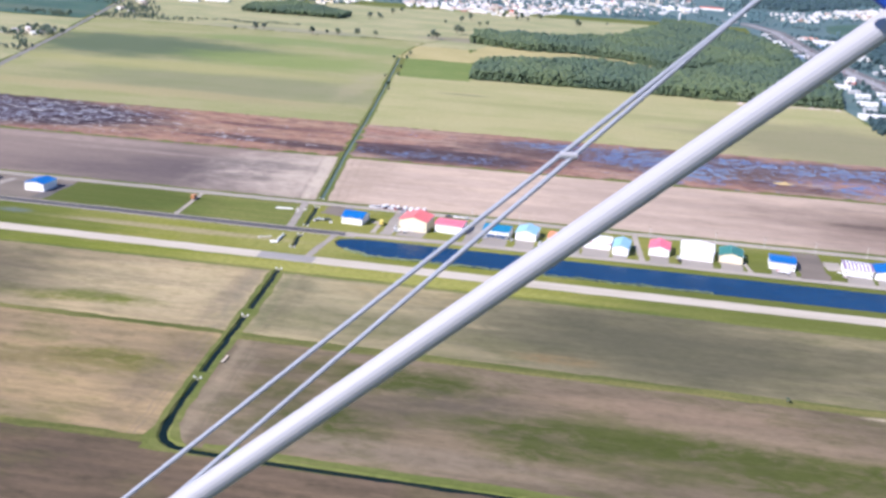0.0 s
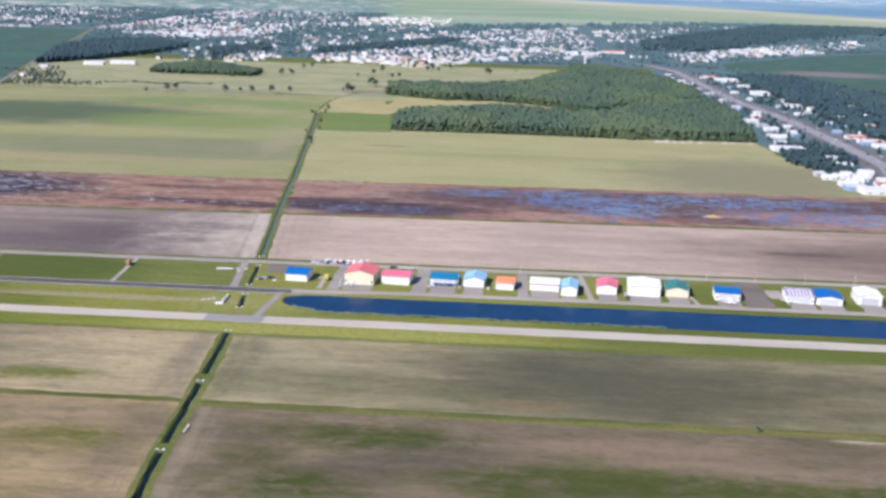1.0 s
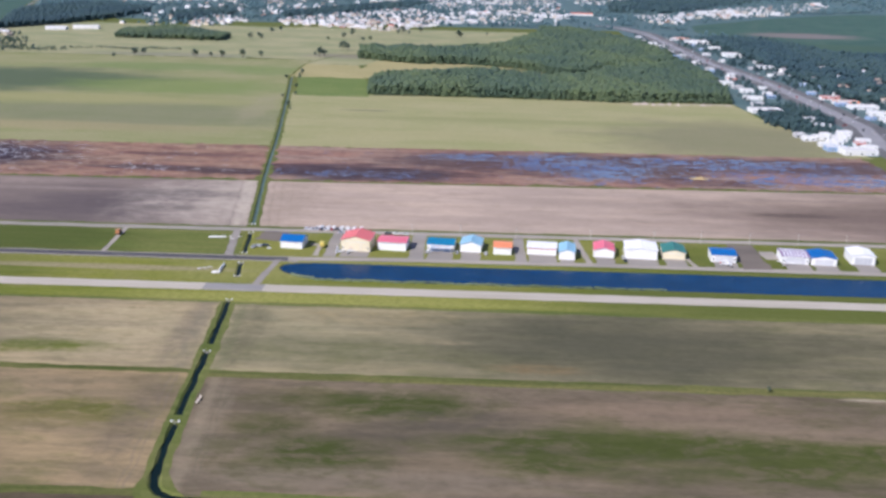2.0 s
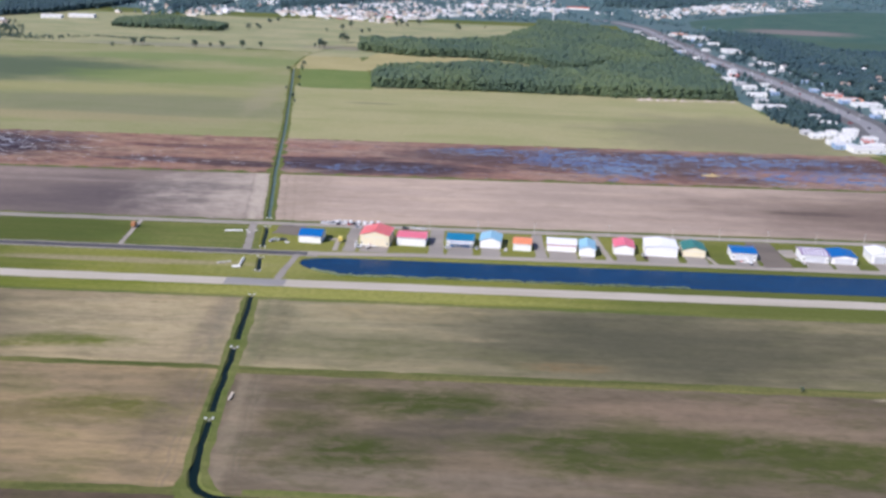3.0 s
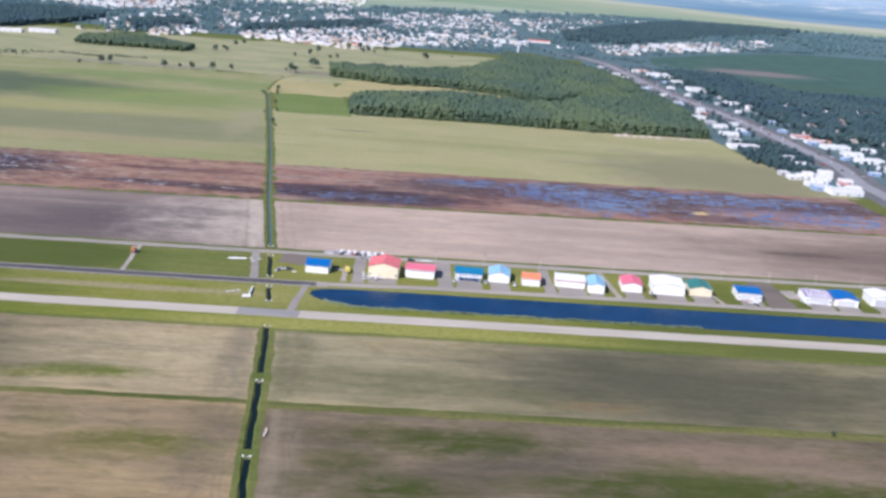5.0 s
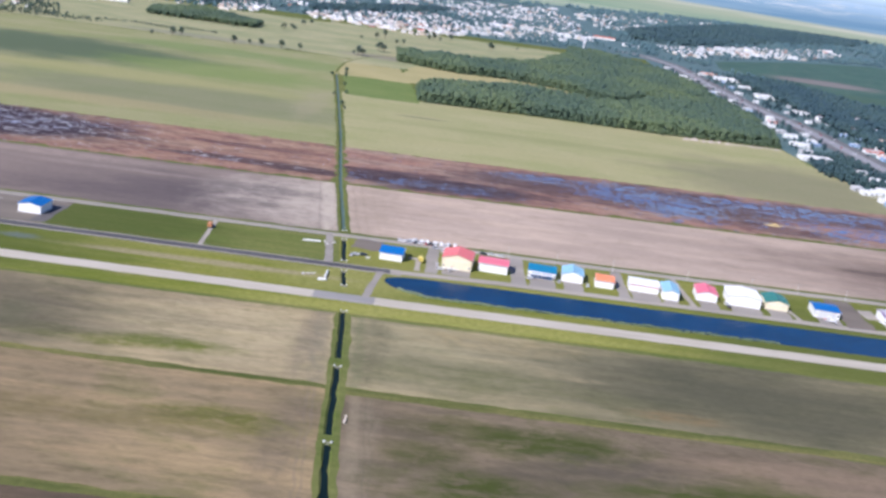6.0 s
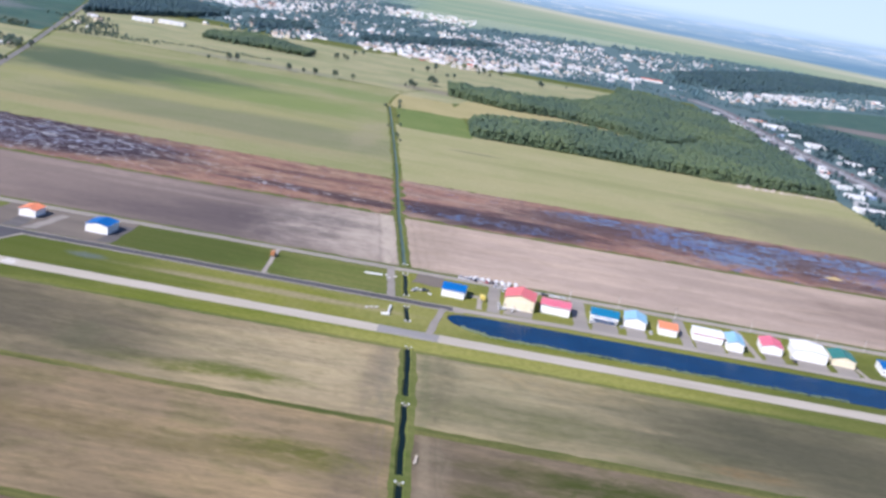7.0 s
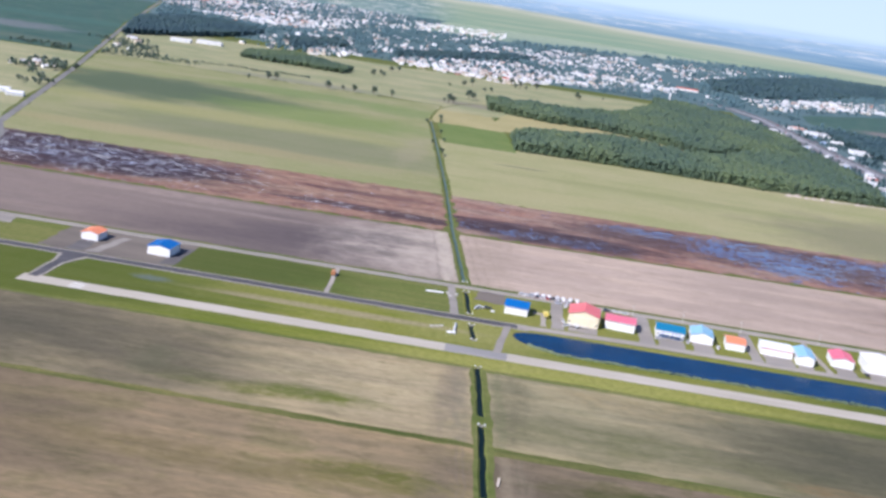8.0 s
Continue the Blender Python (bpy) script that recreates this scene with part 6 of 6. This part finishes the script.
def car(x, y, turn, paint, label):
    ob = tagged(new("car"), label, "car", "parked cars")
    ob.matrix_world = pose(x, y, 0, 0, 0, turn)
    prof = [(-2.25, 0.35), (2.2, 0.35), (2.25, 0.75), (2.1, 0.95), (1.0, 1.0), (-2.2, 1.0), (-2.28, 0.7)]
    bm = loft(bmesh.new(), [[(px, yy, pz) for px, pz in prof] for yy in (-0.88, 0.88)])
    bmesh.ops.bevel(bm, geom=bm.edges[:], offset=0.06, segments=1, affect="EDGES")
    part("body", bm, paint, ob)
    part("cabin", loft(bmesh.new(), [[(1.0, -0.8, 1.0), (-1.95, -0.8, 1.0), (-1.95, 0.8, 1.0), (1.0, 0.8, 1.0)], [(0.3, -0.66, 1.5), (-1.6, -0.66, 1.5), (-1.6, 0.66, 1.5), (0.3, 0.66, 1.5)]]), M_GLASS, ob)
    part("roof", boxed(-1.58, 0.28, -0.66, 0.66, 1.5, 1.55, bevel=0.02), paint, ob)
    for sx in (-1.4, 1.4):
        for sy in (-1, 1):
            wheel = part("wheel", rod(bmesh.new(), (sx, sy * 0.7, 0.33), (sx, sy * 0.9, 0.33), 0.33, sides=14), M_RUBBER, ob)
            part("rim", rod(bmesh.new(), (sx, sy * 0.9, 0.33), (sx, sy * 0.915, 0.33), 0.2, sides=10), M_STEEL, wheel)
    for sy in (-0.6, 0.6):
        part("headlight", boxed(2.2, 2.27, sy - 0.18, sy + 0.18, 0.68, 0.82), M_LAMP, ob)
        part("tail_light", boxed(-2.3, -2.24, sy - 0.16, sy + 0.16, 0.74, 0.9), M_TAIL, ob)
    return ob


CARS = [car(19.5, 109.6, 5, CAR_PAINT[0], "white car parked beside the gravel road"), car(23.8, 109.9, 80, CAR_PAINT[1], "silver car parked beside the gravel road"),
        car(28, 109.5, 85, CAR_PAINT[2], "dark car parked beside the gravel road"), car(34.5, 109.9, 95, CAR_PAINT[3], "red car parked beside the gravel road")]
for k, (x, y, a) in enumerate([(21.7, 109.8, 84), (24.9, 112.2, 96), (29.4, 111.6, 84), (33.0, 111.2, 93), (36.6, 110.2, 88), (40.9, 110.4, 85), (45.8, 110.6, 92), (26, 110.6, 90), (31, 110.4, 88), (38.7, 110.8, 92), (43.6, 110.9, 95), (46.5, 104.4, 80), (41, 103.2, 10), (45, 99, 95), (69.8, 104.2, 4), (75, 104.4, 2), (80.2, 104.0, 175), (112.6, 70.0, 90),
                               (129.2, 69.2, 85), (209.0, 64.5, 92), (208.6, 70, 90), (96, 69, 30), (-5.4, 69.2, 60), (-3.6, 71, 20), (0.6, 72.0, 15), (43.0, 71, 92), (45.0, 64.0, 20)]):
    copy_thing(CARS[(0, 0, 1, 0, 2)[k % 5]], pose(x, y, 0.05, 0, 0, a))


def caravan(x, y, turn):
    """A boxy white camping trailer with rounded edges."""
    ob = tagged(new("caravan"), "white camping trailer parked beside the gravel road", "caravan", "caravans beside the gravel road")
    ob.matrix_world = pose(x, y, 0.06, 0, 0, turn)
    part("body", boxed(-2.9, 2.9, -1.15, 1.15, 0.55, 2.75, bevel=0.25), M_PLANEW, ob)
    part("roof_vent", boxed(-0.4, 0.4, -0.3, 0.3, 2.753, 2.95, bevel=0.04), M_STEEL, ob)
    part("drawbar", boxed(2.8, 4.2, -0.06, 0.06, 0.45, 0.57), M_STEEL, ob)
    part("door", boxed(0.8, 1.5, -1.19, -1.153, 0.65, 2.35), M_DOORG, ob)
    for k in (-1.6, -0.2):
        part("window", boxed(k - 0.5, k + 0.5, -1.18, -1.153, 1.35, 2.05), M_GLASS, ob)
    for s in (-1, 1):
        part("wheel", rod(bmesh.new(), (0, s * 0.95 - 0.1, 0.33), (0, s * 0.95 + 0.1, 0.33), 0.33, sides=14), M_RUBBER, ob)
    return ob


CV = caravan(27.5, 111.2, 68)
CV.matrix_world = CV.matrix_world @ Matrix.Diagonal((0.72, 0.8, 0.72, 1))
for x, y, a in [(31.8, 112.2, 82), (35.6, 111.6, 100), (40.2, 112.4, 75), (44.0, 112.0, 95), (48.2, 112.4, 84), (52.4, 112.5, 92)]:
    van = copy_thing(CV, Matrix.Identity(4))
    van.matrix_world = pose(x, y - 0.8, 0.06, 0, 0, a) @ Matrix.Diagonal((0.72 + 0.02 * (x % 5), 0.8, 0.62 + 0.03 * (y % 4), 1))
# pallets and planks on the grass
for x, y, a in [(-24, 29, 10), (-21.5, 30.5, 40), (-26.5, 27.8, 70), (-22, 84.5, 20), (-18.5, 89, 60), (-24, 89.5, 100), (3.5, 68.6, 12)]:
    heap_mat = M_TRIMW if x > 0 else M_CONC
    ob = tagged(new("pallet_stack"), "low stack of pale wooden pallets on the grass", "pallets", "pallets on the grass")
    ob.matrix_world = pose(x, y, 0.03, 0, 0, a)
    for k in range(3):
        part("pallet", boxed(-1.1, 1.1, -0.7, 0.7, 0.15 * k, 0.15 * k + 0.12), heap_mat, ob)
# cars along the highway and in its parking lots
for k in range(70):
    y = 470 + k * 15.5
    off = (-6, -2.5, 2.5, 6, -16, 15, 27)[k * 5 % 7]
    copy_thing(CARS[(0, 1, 0, 2, 0, 3)[k % 6]], pose(high_x(y) + off, y + (k * 31 % 11), 0.1, 0, 0, 90 if abs(off) < 10 else 20))


# a hay wagon, an orange truck
def wagon(x, y, turn):
    ob = tagged(new("flat_wagon"), "pale wooden flat farm wagon beside the ditch", "wagon")
    ob.matrix_world = pose(x, y, 0, 0, 0, turn) @ Matrix.Diagonal((0.85, 0.34, 0.7, 1))
    m = plain_mat("pale_planks", (0.62, 0.55, 0.45), 0.8)
    for k in range(8):
        part("plank", boxed(-3.3, 3.3, -1.2 + 0.3 * k, -0.92 + 0.3 * k, 0.95, 1.02), m, ob)
    part("headboard", boxed(3.2, 3.3, -1.2, 1.2, 1.02, 1.9), m, ob)
    part("chassis", boxed(-3.1, 3.1, -0.3, 0.3, 0.7, 0.95), M_STEEL, ob)
    part("drawbar", boxed(3.1, 5.0, -0.06, 0.06, 0.6, 0.72), M_STEEL, ob)
    for sx in (-2.2, 2.2):
        axle = part("axle", boxed(sx - 0.07, sx + 0.07, -1.1, 1.1, 0.4, 0.7), M_STEEL, ob)
        for sy in (-1, 1):
            part("wheel", rod(bmesh.new(), (sx, sy * 1.1 - 0.12, 0.42), (sx, sy * 1.1 + 0.12, 0.42), 0.42, sides=14), M_RUBBER, axle)


wagon(15.4, -132, 88)


def truck(x, y, turn, label, name, tint):
    ob = tagged(new("truck"), label, "truck")
    ob.matrix_world = pose(x, y, 0.12, 0, 0, turn)
    orange = paint_mat(name, tint, 0.4)
    part("box_body", boxed(-3.4, 1.0, -1.15, 1.15, 0.9, 2.9, bevel=0.06), orange, ob)
    part("cab", loft(bmesh.new(), [[(1.1, yy, 0.6), (3.1, yy, 0.6), (3.1, yy, 1.4), (2.5, yy, 2.2), (1.1, yy, 2.3)] for yy in (-1.05, 1.05)]), orange, ob)
    part("windscreen", loft(bmesh.new(), [[(3.06, yy, 1.46), (3.1, yy, 1.48), (2.58, yy, 2.16), (2.54, yy, 2.14)] for yy in (-0.9, 0.9)]), M_GLASS, ob)
    part("chassis", boxed(-3.3, 3.0, -0.5, 0.5, 0.5, 0.9), M_STEEL, ob)
    for sx in (-2.2, 2.1):
        for sy in (-1, 1):
            wheel = part("wheel", rod(bmesh.new(), (sx, sy * 1.0 - 0.14, 0.45), (sx, sy * 1.0 + 0.14, 0.45), 0.45, sides=14), M_RUBBER, ob)
            part("rim", rod(bmesh.new(), (sx, sy * 1.14, 0.45), (sx, sy * 1.16, 0.45), 0.25, sides=10), M_STEEL, wheel)


truck(-91.2, 88, 95, "small orange utility truck on the lawn path", "orange_truck_paint", (0.5, 0.22, 0.1))
truck(33.2, 75, 100, "small yellow truck parked on the hangar lawn", "yellow_truck_paint", (0.75, 0.6, 0.15))


# culvert headwalls at the ditch crossings
M_OLDCONC = plain_mat("weathered_concrete", (0.27, 0.265, 0.2), 0.9)
def headwall(x, y):
    ob = tagged(new("culvert_headwall"), "pale concrete culvert headwall across the ditch", "culvert", "culverts of the ditch")
    ob.matrix_world = pose(x, y, 0)
    part("wall", boxed(-1.7, 1.7, -0.25, 0.25, -1.4, 0.3, bevel=0.05), M_OLDCONC, ob)
    part("pipe", rod(bmesh.new(), (0, -0.7, -0.6), (0, 0.7, -0.6), 0.55, sides=14), M_STEEL, ob)
    for s in (-1, 1):
        part("marker_post", boxed(s * 1.35 - 0.35, s * 1.35 + 0.35, -0.4, 0.4, 0.303, 0.8, bevel=0.08), M_TRIMW, ob)
    return ob


for y in (-150.0, -84.0, -19.3, 17.2, 40.0, 57.6, 97.6, 116.4):
    headwall(float(ditch_x(y)), y)


# lamp posts along the north road
def lamp_post(x, y):
    ob = tagged(new("utility_pole"), "pale utility pole beside the gravel road", "pole", "poles along the north road")
    ob.matrix_world = pose(x, y, 0)
    part("post", rod(bmesh.new(), (0, 0, 0), (0, 0, 7.5), 0.17, 0.11), M_CONC, ob)
    part("crossarm", boxed(-0.9, 0.9, -0.07, 0.07, 6.9, 7.05), M_BARK, ob)
    for k in (-0.75, 0.75):
        part("insulator", rod(bmesh.new(), (k, 0, 7.05), (k, 0, 7.25), 0.06, sides=8), M_TRIMW, ob)
    return ob


first = lamp_post(84.6, 102.4)
for x in (113.9, 148, 193.4, 232.2, 260.8, 290.2, 319.7, 349):
    copy_thing(first, pose(x, 102.4 + x * 0.012, 0))


def heap(name, x, y, rx, ry, h, mat, label, seed):
    """An uneven mound on the ground."""
    v, f = [], []
    n, m = 28, 8
    for j in range(m + 1):
        for i in range(n):
            a, q = 2 * math.pi * i / n, j / m
            k = 1 + 0.3 * noise.noise((math.cos(a) * 2 + seed, math.sin(a) * 2, q * 2))
            z = h * (1 - q) ** 1.3 * (0.75 + 0.6 * noise.noise((math.cos(a) * q * 4, math.sin(a) * q * 4, seed)))
            v.append((x + rx * q * k * math.cos(a), y + ry * q * k * math.sin(a), max(z, 0) + 0.02 - 0.1 * (j == m)))
    for j in range(m):
        for i in range(n):
            f.append((j * n + i, j * n + (i + 1) % n, (j + 1) * n + (i + 1) % n, (j + 1) * n + i))
    return tagged(new(name, mesh_of(name, v, f, mat)), label, "heap")


M_SAND = plain_mat("yellow_sand", (0.42, 0.32, 0.16), 0.95)
M_RUBBLE = plain_mat("pale_rubble", (0.44, 0.375, 0.32), 0.95)
heap("sand_heap", 298, 282, 8, 3.5, 2.2, M_SAND, "low heap of yellow sand in the flooded strip", 3)
for k in range(12):
    heap("rubble_heap", 306 + 9.6 * k, 651 + 0.12 * 9.6 * k + 2 * math.sin(k * 2.1), 5.4 + 1.6 * math.sin(k * 2.6), 3.6, (3.2 if k < 5 else 1.6) + 0.9 * math.sin(k * 1.7), M_RUBBLE, "pale heap of rubble at the wood's edge", 5 + k)

# reeds on the canal's south bank
rng = np.random.default_rng(11)
n = 1800
x = 24 + 200 * rng.random(n) ** 1.4
mid_y, half = canal_edge(x)
y = mid_y - half - 0.6 + rng.normal(0, 0.8, n) + 0.7 * np.sin(x * 0.21) + 0.5 * np.sin(x * 0.57 + 1)
v, f = tufts(rng, np.stack([x, y, rng.uniform(-0.1, 0.4, n)], 1), rng.uniform(0.2, 0.5, n), 0.8, 0.4)
tagged(new("canal_reeds", mesh_np("canal_reeds", v, f, leaf_mat("pale_reeds", (0.2, 0.26, 0.12), (0.27, 0.31, 0.17), (0.13, 0.18, 0.07)))), "pale green reeds along the canal bank", "reeds", kind="stuff")

# ---- wing strut and paired bracing wires, placed to fit the camera's view at the path's start ----
rig = tagged(new("aircraft_rigging"), "white wing strut and paired bracing wires of a light aircraft", "wing strut")
rig.matrix_world = pose(157.6, -485.2, 176.8)


def at_rig(p):
    return Vector(p) - Vector((157.6, -485.2, 176.8))


M_STRUT = paint_mat("white_strut_paint", (0.35, 0.35, 0.375), 0.55, dirt=0.15)
M_WIRE = plain_mat("galvanised_wire", (0.26, 0.28, 0.33), 0.6, 0.0)
part("strut", rod(bmesh.new(), at_rig((156.827, -485.629, 176.186)), at_rig((158.300, -485.025, 177.317)), 0.025, 0.028, 20), M_STRUT, rig)
part("bracing_wire", rod(bmesh.new(), at_rig((156.507, -485.339, 175.926)), at_rig((158.037, -484.649, 177.286)), 0.0062, sides=10), M_WIRE, rig)
part("bracing_wire", rod(bmesh.new(), at_rig((156.627, -485.319, 175.932)), at_rig((158.036, -484.647, 177.293)), 0.0062, sides=10), M_WIRE, rig)
part("wire_spacer", rod(bmesh.new(), at_rig((157.538, -484.874, 176.845)), at_rig((157.580, -484.866, 176.845)), 0.009, sides=10), M_STRUT, rig)
part("wing_fitting", rod(bmesh.new(), at_rig((158.091, -485.169, 177.299)), at_rig((158.143, -485.175, 177.259)), 0.014, 0.011, 12), plain_mat("blue_wing_paint", (0.01, 0.05, 0.3), 0.4), rig, "dark blue painted wing fitting")
